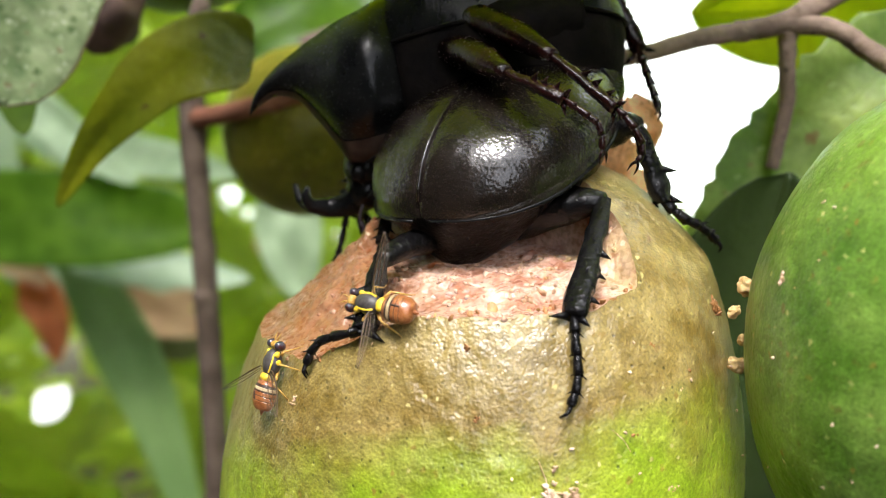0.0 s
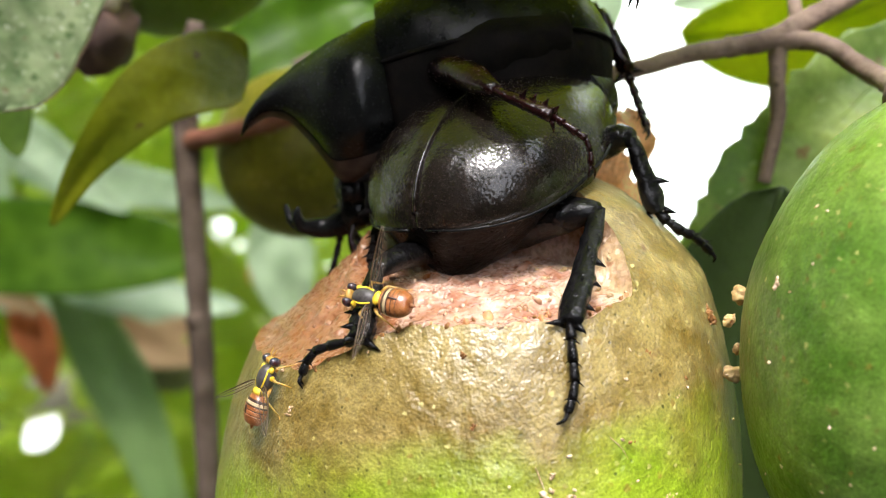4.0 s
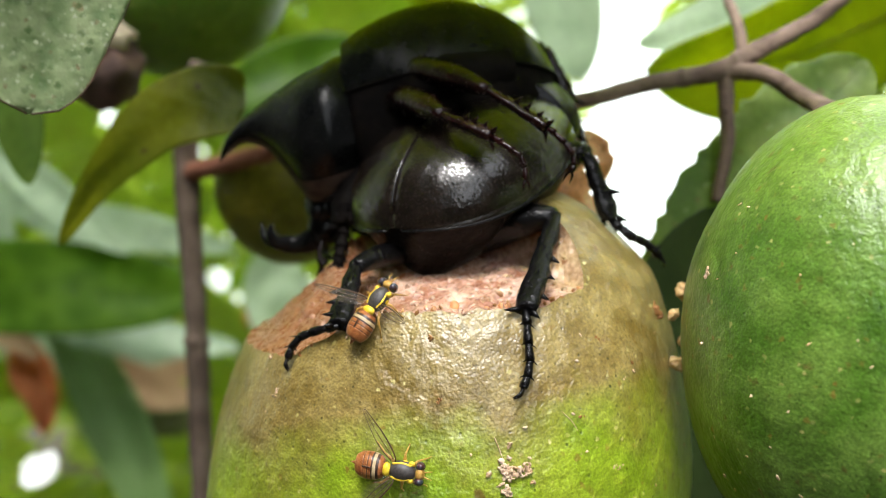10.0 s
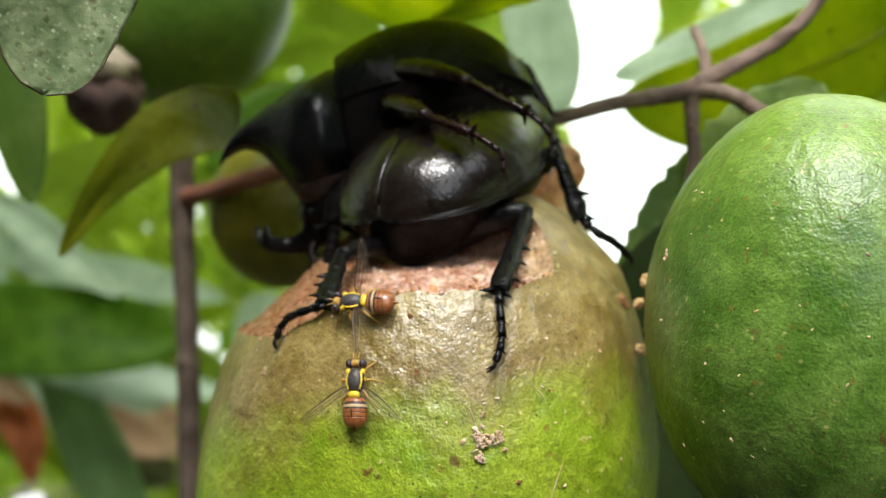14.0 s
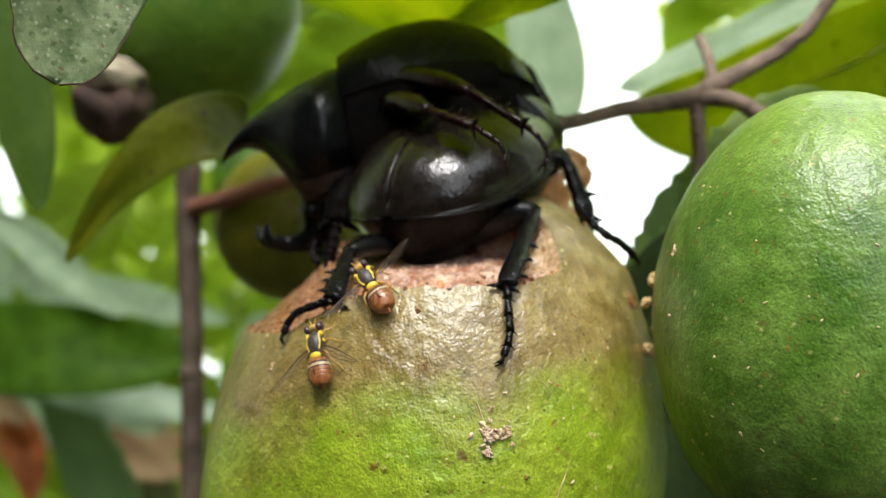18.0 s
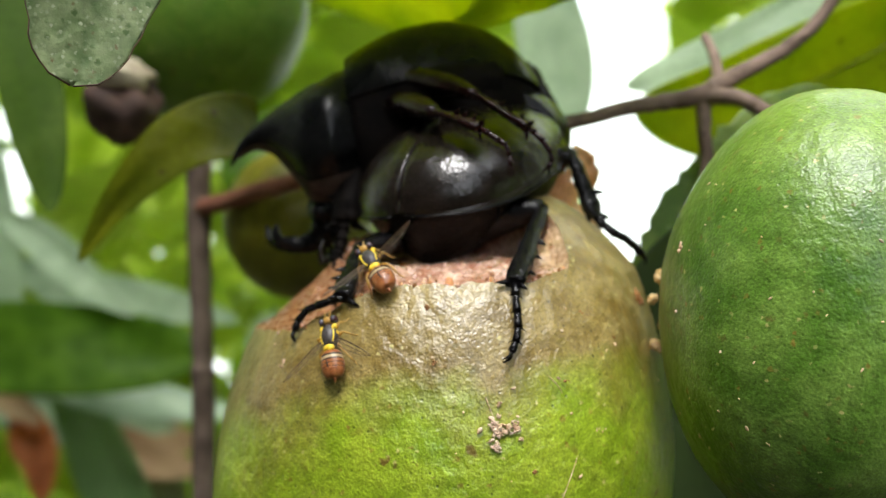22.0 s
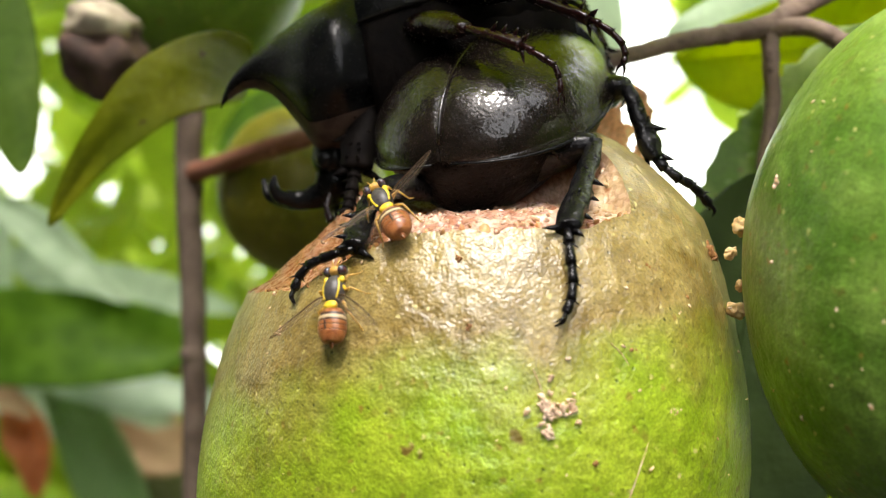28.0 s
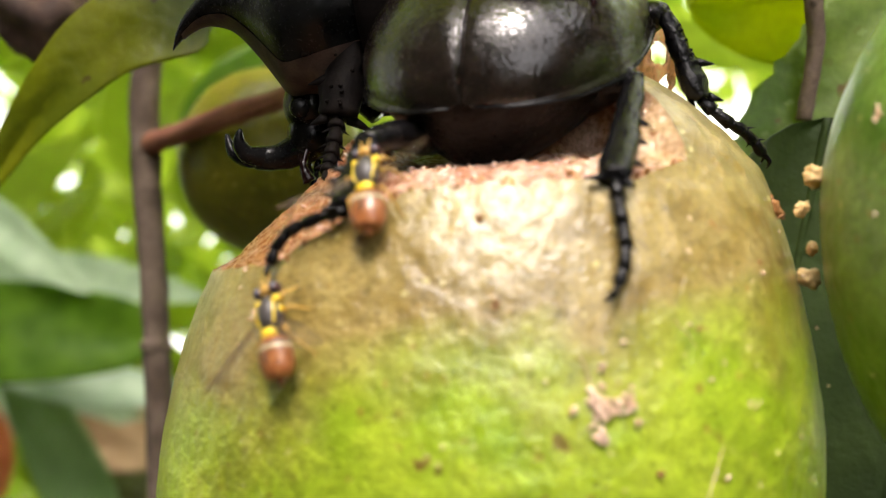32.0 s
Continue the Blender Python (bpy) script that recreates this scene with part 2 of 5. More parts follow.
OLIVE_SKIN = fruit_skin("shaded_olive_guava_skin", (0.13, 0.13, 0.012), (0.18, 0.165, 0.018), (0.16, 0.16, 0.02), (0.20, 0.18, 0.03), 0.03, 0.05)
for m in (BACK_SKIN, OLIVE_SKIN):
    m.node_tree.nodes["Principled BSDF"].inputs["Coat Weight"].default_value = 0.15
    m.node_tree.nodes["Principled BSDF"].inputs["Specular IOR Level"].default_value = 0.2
FLESH = material("pink_guava_flesh", (0.36, 0.165, 0.10), (0.70, 0.48, 0.36), 300, 0.28, 0.8, 1500, [((0.30, 0.10, 0.03), 240, 0.34), ((0.84, 0.66, 0.50), 620, 0.25), ((0.22, 0.07, 0.02), 420, 0.20)], sss=0.35, vary=0.16)
fn, fl = FLESH.node_tree.nodes, FLESH.node_tree.links
fco = [q for q in fn if q.type == "TEX_COORD"][0]
fsep = fn.new("ShaderNodeSeparateXYZ")
fl.new(fco.outputs["Object"], fsep.inputs["Vector"])
fno = fn.new("ShaderNodeTexNoise")
fno.inputs["Scale"].default_value, fno.inputs["Detail"].default_value = 180, 5
fl.new(fco.outputs["Object"], fno.inputs["Vector"])
fad = fn.new("ShaderNodeMath")
fad.operation, fad.inputs[1].default_value = "MULTIPLY_ADD", 0.016
fl.new(fno.outputs["Fac"], fad.inputs[0])
fl.new(fsep.outputs["X"], fad.inputs[2])
fra = fn.new("ShaderNodeMapRange")
fra.inputs["From Min"].default_value, fra.inputs["From Max"].default_value = 0.003, -0.007
fra.inputs["To Max"].default_value = 0.85
fl.new(fad.outputs["Value"], fra.inputs["Value"])
fmx = fn.new("ShaderNodeMixRGB")
fmx.inputs["Color2"].default_value = (0.24, 0.095, 0.03, 1)
fl.new(fra.outputs["Result"], fmx.inputs["Fac"])
fl.new([q for q in fn if q.type == "VALTORGB"][0].outputs["Color"], fmx.inputs["Color1"])
# towards the whole side of the fruit the bite runs out into tan, half-dried flesh
fr2 = fn.new("ShaderNodeMapRange")
fr2.inputs["From Min"].default_value, fr2.inputs["From Max"].default_value = 0.0145, 0.022
fl.new(fad.outputs["Value"], fr2.inputs["Value"])
fm2 = fn.new("ShaderNodeMixRGB")
fm2.inputs["Color2"].default_value = (0.47, 0.33, 0.17, 1)
fl.new(fr2.outputs["Result"], fm2.inputs["Fac"])
fl.new(fmx.outputs["Color"], fm2.inputs["Color1"])
fl.new(fm2.outputs["Color"], [q for q in fn if q.type == "HUE_SAT"][0].inputs["Color"])
AMBER = material("dried_amber_flesh", (0.52, 0.31, 0.15), (0.80, 0.60, 0.37), 300, 0.3, 0.8, 1700, [((0.28, 0.11, 0.03), 420, 0.26)], through_light=0.55, vary=0.14)
CRUMB = material("dried_pulp_crumb", (0.60, 0.38, 0.22), (0.80, 0.58, 0.40), 900, 0.7, 0.8, 3000, sss=0.2)
PULP = material("yellowish_dried_pulp", (0.48, 0.30, 0.12), (0.68, 0.48, 0.22), 900, 0.6, 0.8, 3000, sss=0.2)
SCAR = material("brown_scab", (0.20, 0.08, 0.02), (0.36, 0.17, 0.05), 700, 0.6, 0.6, 2500)
CHITIN = material("black_brown_chitin", (0.0075, 0.0055, 0.0042), (0.015, 0.0105, 0.0078), 600, 0.24, 0.7, 4200, [((0.06, 0.05, 0.04), 4200, 0.20)], coat=0.58, spec=0.22, vary=0.16)
GLOSS = material("glossy_black_chitin", (0.0035, 0.004, 0.0042), (0.008, 0.008, 0.0078), 260, 0.24, 0.3, 2600, [((0.02, 0.018, 0.02), 3000, 0.16)], coat=0.0, spec=0.15)
CHITIN.node_tree.nodes["Principled BSDF"].inputs["Coat Roughness"].default_value = 0.07
pn = CHITIN.node_tree.nodes.new("ShaderNodeBump")
pn.inputs["Strength"].default_value, pn.inputs["Distance"].default_value = 0.28, 0.00014
pv = CHITIN.node_tree.nodes.new("ShaderNodeTexVoronoi")
pv.inputs["Scale"].default_value = 2200
CHITIN.node_tree.links.new([q for q in CHITIN.node_tree.nodes if q.type == "TEX_COORD"][0].outputs["Object"], pv.inputs["Vector"])
CHITIN.node_tree.links.new(pv.outputs["Distance"], pn.inputs["Height"])
CHITIN.node_tree.links.new(pn.outputs["Normal"], CHITIN.node_tree.nodes["Principled BSDF"].inputs["Coat Normal"])
DULL = material("dull_brown_chitin", (0.038, 0.027, 0.022), (0.080, 0.058, 0.046), 300, 0.62, 0.5, 3800, spec=0.12)
DEEP = material("matt_black_chitin", (0.004, 0.0035, 0.0035), (0.009, 0.007, 0.006), 400, 0.6, 0.5, 2600, spec=0.04)
PITTED = material("pitted_brown_black_chitin", (0.0030, 0.0025, 0.0022), (0.0065, 0.0050, 0.0042), 400, 0.30, 0.9, 2600, [((0.05, 0.045, 0.04), 3000, 0.15)], spec=0.11)
LEG_BLACK = material("rough_black_chitin", (0.0035, 0.0033, 0.0036), (0.007, 0.0064, 0.0066), 500, 0.15, 1.0, 1500, spec=0.22)
RED = material("dark_red_chitin", (0.005, 0.0018, 0.0018), (0.016, 0.0035, 0.0032), 300, 0.24, 0.6, 2000, spec=0.34)
BARK = material("grey_brown_bark", (0.075, 0.050, 0.034), (0.155, 0.112, 0.082), 160, 0.85, 0.9, 1100, [((0.05, 0.03, 0.02), 500, 0.25)])
PALE_BARK = material("pale_brown_bark", (0.13, 0.085, 0.060), (0.25, 0.175, 0.130), 160, 0.85, 0.9, 1100, [((0.06, 0.04, 0.025), 500, 0.25)])
RED_BARK = material("reddish_young_bark", (0.17, 0.055, 0.030), (0.26, 0.11, 0.06), 160, 0.8, 0.6, 1100)
CALYX = material("dried_calyx_brown", (0.035, 0.018, 0.012), (0.085, 0.045, 0.030), 220, 0.85, 0.9, 1300)
CALYX_PALE = material("pale_calyx_rim", (0.30, 0.24, 0.17), (0.46, 0.40, 0.28), 220, 0.8, 0.7, 1300)
LEAF = material("leaf_green", (0.065, 0.15, 0.008), (0.12, 0.23, 0.016), 90, 0.36, 0.5, 700, through_light=0.5, vary=0.08)
LEAF_YELLOW = material("leaf_yellow_green", (0.25, 0.32, 0.008), (0.36, 0.40, 0.016), 70, 0.42, 0.5, 700, [((0.06, 0.05, 0.01), 210, 0.15)], through_light=0.6, vary=0.08)
LEAF_DARK = material("leaf_dark_green", (0.060, 0.115, 0.012), (0.095, 0.155, 0.022), 80, 0.55, 0.5, 700, through_light=0.28, vary=0.08, spec=0.15)
# near-black, barely translucent green: shade put into the leaf colour
LEAF_SHADE = material("leaf_painted_shade_green", (0.028, 0.055, 0.010), (0.045, 0.080, 0.014), 80, 0.6, 0.5, 700, through_light=0.05, vary=0.08)
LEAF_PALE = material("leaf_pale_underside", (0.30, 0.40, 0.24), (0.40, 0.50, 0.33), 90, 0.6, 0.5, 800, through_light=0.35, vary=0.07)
LEAF_DUSTY = material("leaf_dusty_grey_green", (0.13, 0.20, 0.07), (0.29, 0.35, 0.17), 380, 0.65, 0.8, 900, [((0.22, 0.11, 0.035), 300, 0.20), ((0.07, 0.13, 0.03), 900, 0.40), ((0.46, 0.50, 0.32), 1300, 0.34), ((0.16, 0.08, 0.03), 700, 0.2)], through_light=0.25)
LEAF_EDGE = material("withered_leaf_edge", (0.045, 0.022, 0.012), (0.12, 0.065, 0.035), 500, 0.8, 0.8, 2200)
LEAF_TEAL = material("leaf_dull_blue_green", (0.26, 0.36, 0.22), (0.36, 0.46, 0.31), 60, 0.5, 0.4, 600, through_light=0.2, vary=0.06)
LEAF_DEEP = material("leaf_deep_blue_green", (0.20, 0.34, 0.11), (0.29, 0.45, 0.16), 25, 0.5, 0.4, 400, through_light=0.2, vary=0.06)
LEAF_OLIVE = material("leaf_olive_green", (0.12, 0.15, 0.005), (0.23, 0.245, 0.009), 70, 0.42, 0.5, 700, [((0.10, 0.06, 0.015), 210, 0.2)], through_light=0.5, vary=0.08)
LEAF_EATEN = material("leaf_mottled_green", (0.12, 0.21, 0.02), (0.28, 0.36, 0.08), 130, 0.45, 0.6, 800, [((0.20, 0.13, 0.03), 240, 0.22), ((0.32, 0.42, 0.12), 330, 0.25)], through_light=0.45, vary=0.10)
# white base colour that paints a bright glint
LEAF_GLINT = material("white_glint_leaf", (0.75, 0.77, 0.74), (0.85, 0.86, 0.84), 60, 0.6, 0.3, 600, vary=0.03)
LEAF_TAN = material("dry_tan_leaf", (0.36, 0.24, 0.12), (0.50, 0.36, 0.20), 40, 0.7, 0.4, 500, through_light=0.3)
LEAF_LITTER = material("leaf_dying_brown", (0.30, 0.20, 0.09), (0.50, 0.36, 0.19), 60, 0.7, 0.5, 600, through_light=0.3)
LEAF_MUTED = material("leaf_dull_olive", (0.10, 0.12, 0.035), (0.17, 0.19, 0.06), 60, 0.6, 0.4, 600, through_light=0.25)
LEAF_DRY = material("dry_orange_leaf", (0.42, 0.14, 0.045), (0.58, 0.25, 0.10), 90, 0.7, 0.5, 700, through_light=0.4)
FAR_GREEN = material("canopy_green", (0.20, 0.285, 0.025), (0.34, 0.41, 0.05), 5, 0.5, 0.3, 60, through_light=0.6)
# dark copy of the canopy green, shade put in, for the unseen leaves
BLOCKER_GREEN = material("light_blocker_green", (0.018, 0.045, 0.006), (0.04, 0.085, 0.012), 5, 0.5, 0.3, 60, through_light=0.15)
SOIL = material("leaf_litter_soil", (0.06, 0.045, 0.03), (0.13, 0.10, 0.065), 3, 0.9, 0.8, 40)
FLY_DARK = material("fly_dark_thorax", (0.035, 0.030, 0.028), (0.075, 0.065, 0.060), 2600, 0.45, 0.3, 9000)
FLY_YELLOW = material("fly_yellow_marking", (0.72, 0.48, 0.02), (0.82, 0.60, 0.05), 2600, 0.4, 0.1, 9000)
FLY_ORANGE = material("fly_orange_abdomen", (0.24, 0.075, 0.022), (0.40, 0.150, 0.050), 1500, 0.30, 0.2, 9000, coat=0.3, sss=0.2)
FLY_BAND = material("fly_dark_band", (0.035, 0.018, 0.012), (0.07, 0.035, 0.022), 2600, 0.4, 0.2, 9000)
FLY_PALE = material("fly_pale_band", (0.45, 0.32, 0.17), (0.58, 0.45, 0.27), 2600, 0.45, 0.2, 9000)
FLY_LEG = material("fly_amber_leg", (0.42, 0.22, 0.04), (0.55, 0.33, 0.08), 2600, 0.4, 0.1, 9000, sss=0.2)
FLY_EYE = material("fly_eye", (0.07, 0.016, 0.012), (0.03, 0.06, 0.085), 1500, 0.2, 0.1, 9000, coat=0.5)
WING = bpy.data.materials.new("fly_wing_membrane")
WING.use_nodes = True
wp = WING.node_tree.nodes["Principled BSDF"]
wp.inputs["Base Color"].default_value = (0.34, 0.27, 0.20, 1)
wp.inputs["Roughness"].default_value = 0.16
wp.inputs["Alpha"].default_value = 0.10
WING_EDGE = material("fly_wing_vein", (0.05, 0.025, 0.012), (0.09, 0.05, 0.02), 2600, 0.4, 0)


# ---- mesh helpers ----
def V(*p):
    return Vector(p)


def part(name, bm, mat, parent=None, label="", smooth=True):
    me = bpy.data.meshes.new(name)
    bmesh.ops.recalc_face_normals(bm, faces=bm.faces)
    bm.to_mesh(me)
    bm.free()
    me.materials.append(mat)
    if smooth:
        me.shade_smooth()
    ob = new(name, me)
    if parent:
        ob.parent = parent
    if label:
        ob["label"] = label
    return ob


def skin_rows(bm, rows, loop=True, cap=True):
    """Faces between rows of points; loop closes each row, cap closes the two ends."""
    vs = [[bm.verts.new(p) for p in r] for r in rows]
    k = len(rows[0])
    for a, b in zip(vs, vs[1:]):
        for i in range(k if loop else k - 1):
            j = (i + 1) % k
            bm.faces.new((a[i], a[j], b[j], b[i]))
    if cap and loop:
        for r in (vs[0], vs[-1]):
            c = bm.verts.new(sum((v.co for v in r), Vector()) / k)
            for i in range(k):
                bm.faces.new((r[i], r[(i + 1) % k], c))
    return vs


def spline(pts, n=6):
    """A smooth line through the points."""
    pts = [Vector(p) for p in pts]
    out = []
    for i in range(len(pts) - 1):
        p0, p1, p2, p3 = pts[max(i - 1, 0)], pts[i], pts[i + 1], pts[min(i + 2, len(pts) - 1)]
        for k in range(n):
            t = k / n
            out.append(0.5 * ((2 * p1) + (p2 - p0) * t + (2 * p0 - 5 * p1 + 4 * p2 - p3) * t * t + (3 * p1 - p0 - 3 * p2 + p3) * t ** 3))
    return out + [pts[-1]]


def taper(radii, count):
    return [float(v) for v in np.interp(np.linspace(0, 1, count), np.linspace(0, 1, len(radii)), radii)]


def tube(bm, line, radii, n=10, flat=1.0, rough=0.0, up=(0, 0, 1)):
    """A round or flattened tube along a line; radii run evenly from its start to its end."""
    line = [Vector(p) for p in line]
    radii = taper(radii, len(line))
    rows, side = [], None
    for i, p in enumerate(line):
        d = (line[min(i + 1, len(line) - 1)] - line[max(i - 1, 0)]).normalized()
        if side is None:
            side = d.cross(Vector(up))
            if side.length < 0.1:
                side = d.cross(Vector((1, 0, 0)))
        side = (side - d * side.dot(d)).normalized()
        other = d.cross(side)
        row = []
        for k in range(n):
            a = 2 * math.pi * k / n
            r = radii[i] * (1 + rough * noise.noise(p * 900 + Vector((math.cos(a), math.sin(a), 0)) * 1.3))
            row.append(p + side * (r * math.cos(a)) + other * (r * flat * math.sin(a)))
        rows.append(row)
    skin_rows(bm, rows)
    return rows


def ball(bm, c, r, nu=14, nv=10, rot=None, bumpy=0.0):
    """An ellipsoid with radii r at c."""
    rows = []
    for i in range(1, nv):
        th = math.pi * i / nv
        row = []
        for k in range(nu):
            a = 2 * math.pi * k / nu
            q = Vector((math.sin(th) * math.cos(a), math.sin(th) * math.sin(a), math.cos(th)))
            q *= 1 + bumpy * noise.noise(q * 1.7 + Vector(c) * 3000)
            q = Vector((q.x * r[0], q.y * r[1], q.z * r[2]))
            row.append(Vector(c) + (rot @ q if rot else q))
        rows.append(row)
    skin_rows(bm, rows)


def spike(bm, base, tip, r, n=6):
    base, tip = Vector(base), Vector(tip)
    tube(bm, [base, base.lerp(tip, 0.5), tip], [r, r * 0.6, r * 0.08], n)


def thing(name, m, label, category, group="", kind=""):
    ob = new(name)
    ob.matrix_world = m
    ob.empty_display_size = 0.005
    return tagged(ob, label, category, group, kind)


# ---- ground and distance ----
bm = bmesh.new()
rows = []
for i in range(41):
    rows.append([V(x * (1 + abs(x) * 0.3), y * (1 + abs(y) * 0.3), 0.05 * noise.noise(V(x, y, 0) * 0.8)) for x in np.linspace(-30, 30, 41) for y in (np.linspace(-30, 30, 41)[i],)])
skin_rows(bm, rows, loop=False)
ground_sheet = part("ground", bm, SOIL)
tagged(ground_sheet, "dark soil with leaf litter under the trees", "ground", kind="structure")

# bright hazy open land beyond the tree, far behind everything: a wall with its brightness put in as glow
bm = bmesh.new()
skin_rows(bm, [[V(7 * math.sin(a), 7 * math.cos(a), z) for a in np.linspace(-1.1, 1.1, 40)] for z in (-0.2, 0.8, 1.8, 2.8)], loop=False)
HAZE_GLOW = bpy.data.materials.new("glowing_haze")
HAZE_GLOW.use_nodes = True
hp = HAZE_GLOW.node_tree.nodes["Principled BSDF"]
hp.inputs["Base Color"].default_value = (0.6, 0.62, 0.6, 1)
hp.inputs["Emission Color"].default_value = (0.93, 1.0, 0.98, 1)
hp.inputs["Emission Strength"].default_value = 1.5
tagged(part("backdrop", bm, HAZE_GLOW), "glowing wall in place of bright hazy open land beyond the trees", "backdrop", kind="structure")


# ---- the fruits ----
FRUIT = V(0.0062, 0.114, 1.4485)   # middle of the eaten guava
FA, FH = 0.0319, 0.038


def rim(az):
    """Height in metres over the fruit's middle at which the bitten edge runs, by the angle round the fruit in degrees."""
    s = float(np.interp(az, (-180, -90, -65, -45, -33, -20, 0, 16, 26, 34, 40, 46, 54, 180), (16, 16, 17, 18, 21.5, 24, 24, 24.2, 24.8, 25.6, 29.5, 34, 40, 40)))
    s += 0.55 * noise.noise(V(az * 0.09, 1, 0)) + 0.28 * noise.noise(V(az * 0.31, 4, 0))
    return s * 0.001


def girth(az, z):
    """How much the eaten guava is wider or narrower than an even egg, by angle in degrees and height in metres: it leans towards its stalk side."""
    k = min(1.0, max(0.0, (abs(az) - 34) / 40))
    k = k * k * (3 - 2 * k)
    if az > 0:
        g = float(np.interp(z * 1000, (-30, 4, 12, 16, 21, 25, 30, 34, 37), (0.98, 0.955, 0.955, 0.968, 1.0, 1.045, 1.03, 1.05, 1.0)))
    else:
        g = float(np.interp(z * 1000, (-30, -6, 4, 12, 16, 20, 29, 37), (1.05, 1.075, 1.025, 0.995, 0.98, 0.95, 0.89, 1.0)))
    return 1 + (g - 1) * k


def fruit_mesh(thing_ob, a, h, nu, nv, skin_mat, bite=False, lumps=0.012, seed=0.0):
    """Skin, and where it is bitten a second, rough mesh of flesh that lies deeper."""
    skin, flesh = bmesh.new(), bmesh.new()
    pts, mask = [], []
    cut = int(nv * 0.42)
    edge = []
    for k in range(nu):
        az = 360 * k / nu - 180
        z = rim(az) + 0.00030 * noise.noise(V(az * 0.22, 0, 0)) + 0.00006 * noise.noise(V(az * 0.9, 3, 0)) + 0.00003 * noise.noise(V(az * 2.1, 7, 0))
        edge.append(math.acos(min(0.9985, z / h)) if bite else 0.0)
    for j in range(1, nv):
        row, mr = [], []
        for k in range(nu):
            az = 2 * math.pi * k / nu - math.pi
            th = math.pi * j / nv
            if bite:
                th = edge[k] * (j / cut) ** 0.8 if j <= cut else edge[k] + (math.pi - edge[k]) * (j - cut) / (nv - cut)
            q = V(math.sin(th) * math.sin(az), -math.sin(th) * math.cos(az), math.cos(th))
            s = 1 + lumps * noise.noise(q * 2.1 + V(seed, 0, 0)) + 0.0022 * noise.noise(q * 12 + V(seed, 3, 0)) + 0.0024 * noise.noise(q * 22) + 0.0009 * noise.noise(q * 45)
            p = V(q.x * a, q.y * a, q.z * h) * s
            if bite:
                g = girth(math.degrees(az), p.z)
                p.x, p.y = p.x * g, p.y * g
            d = 0.0
            if bite:
                d = p.z - h * math.cos(edge[k]) * s if j != cut else 0.0
                if j < cut:
                    d = max(d, 0.0)
                    side = min(1.0, max(0.0, (math.degrees(az) + 62) / 30)) if az > -2.2 else 0.0
                    dep = (0.0012 + 0.0022 * side) * (1 - math.exp(-d / 0.0012)) + 0.0022 * min(1, d / 0.010)
                    dep *= 1 - 0.7 * min(1.0, max(0.0, (math.degrees(az) - 24) / 22))
                    dep *= 1 + 0.16 * noise.noise(p * 260) + 0.10 * noise.noise(p * 800) + 0.06 * noise.noise(p * 2000)
                    p = p - V(q.x / a, q.y / a, q.z / h).normalized() * dep
                    # the hollow that the feeding beetle lies in
                    s, t = (p.x + 0.0085) * 0.574 + (p.y + 0.0133) * 0.819, (p.x + 0.0085) * 0.819 - (p.y + 0.0133) * 0.574
                    floor_z = 0.0252 + 1.3 * max(0.0, abs(t - 0.001) - 0.0125) + 0.6 * max(0.0, s - 0.024) + 0.10 * max(0.0, s)
                    floor_z += 0.0006 * noise.noise(p * 300) + 0.0004 * noise.noise(p * 900)
                    p.z = min(p.z, floor_z)
                elif d > -0.0012:
                    p = p + V(q.x, q.y, q.z) * 0.00004 * (1 + d / 0.0012)
            row.append(p)
            mr.append(j < cut and bite)
        pts.append(row)
        mask.append(mr)
    for target, want in ((skin, False), (flesh, True)):
        if want and not bite:
            continue
        ids = {}

        def vert(j, k):
            if (j, k) not in ids:
                ids[(j, k)] = target.verts.new(pts[j][k])
            return ids[(j, k)]
        for j in range(nv - 2):
            for k in range(nu):
                k2 = (k + 1) % nu
                if mask[j][k] == want:
                    target.faces.new((vert(j, k), vert(j, k2), vert(j + 1, k2), vert(j + 1, k)))
        for j, sign in ((0, 1), (nv - 2, -1)):
            if mask[j][0] == want:
                c = target.verts.new(V(0, 0, sum(p.z for p in pts[j]) / nu))
                for k in range(nu):
                    target.faces.new((vert(j, k), vert(j, (k + 1) % nu), c))
    part("skin", skin, skin_mat, thing_ob)
    if bite:
        pulp = part("flesh", flesh, FLESH, thing_ob, "chewed pink fruit flesh")
        return pulp
    else:
        flesh.free()


def on_fruit(az, z, lift=0.0, c=FRUIT, a=FA, h=FH):
    """A point on a fruit at an angle and a height over its middle in mm, with the outward normal."""
    r = a * math.sqrt(max(0.0, 1 - (z * 0.001 / h) ** 2))
    if c is FRUIT:
        r *= girth(az, z * 0.001)
    v = V(r * math.sin(radians(az)), -r * math.cos(radians(az)), z * 0.001)
    n = V(v.x / a ** 2, v.y / a ** 2, v.z / h ** 2).normalized()
    return c + v + n * lift, n


guava = thing("guava", pose(*FRUIT), "olive and green guava with its pink flesh chewed open", "fruit")
flesh_part = fruit_mesh(guava, FA, FH, 420, 330, SKIN, True)
guava_2 = thing("guava", pose(0.0504, 0.0894, 1.4688), "whole bright green guava with a waxy skin", "fruit")
fruit_mesh(guava_2, 0.0203, 0.0269, 200, 150, GREEN_SKIN, seed=4.0)
bm = bmesh.new()
tube(bm, spline([(0.0, 0.0120, 0.0206), (0.0008, 0.0165, 0.0232), (0.0016, 0.0200, 0.0245)], 8), [0.0022, 0.0016, 0.0015, 0.0018], 12, 1, 0.2)
part("stalk", bm, BARK, guava_2, "short woody fruit stalk")
guava_3 = thing("guava", pose(-0.0553, 0.2203, 1.531, 0, 20, 0), "whole dark green guava hanging in shade", "fruit")
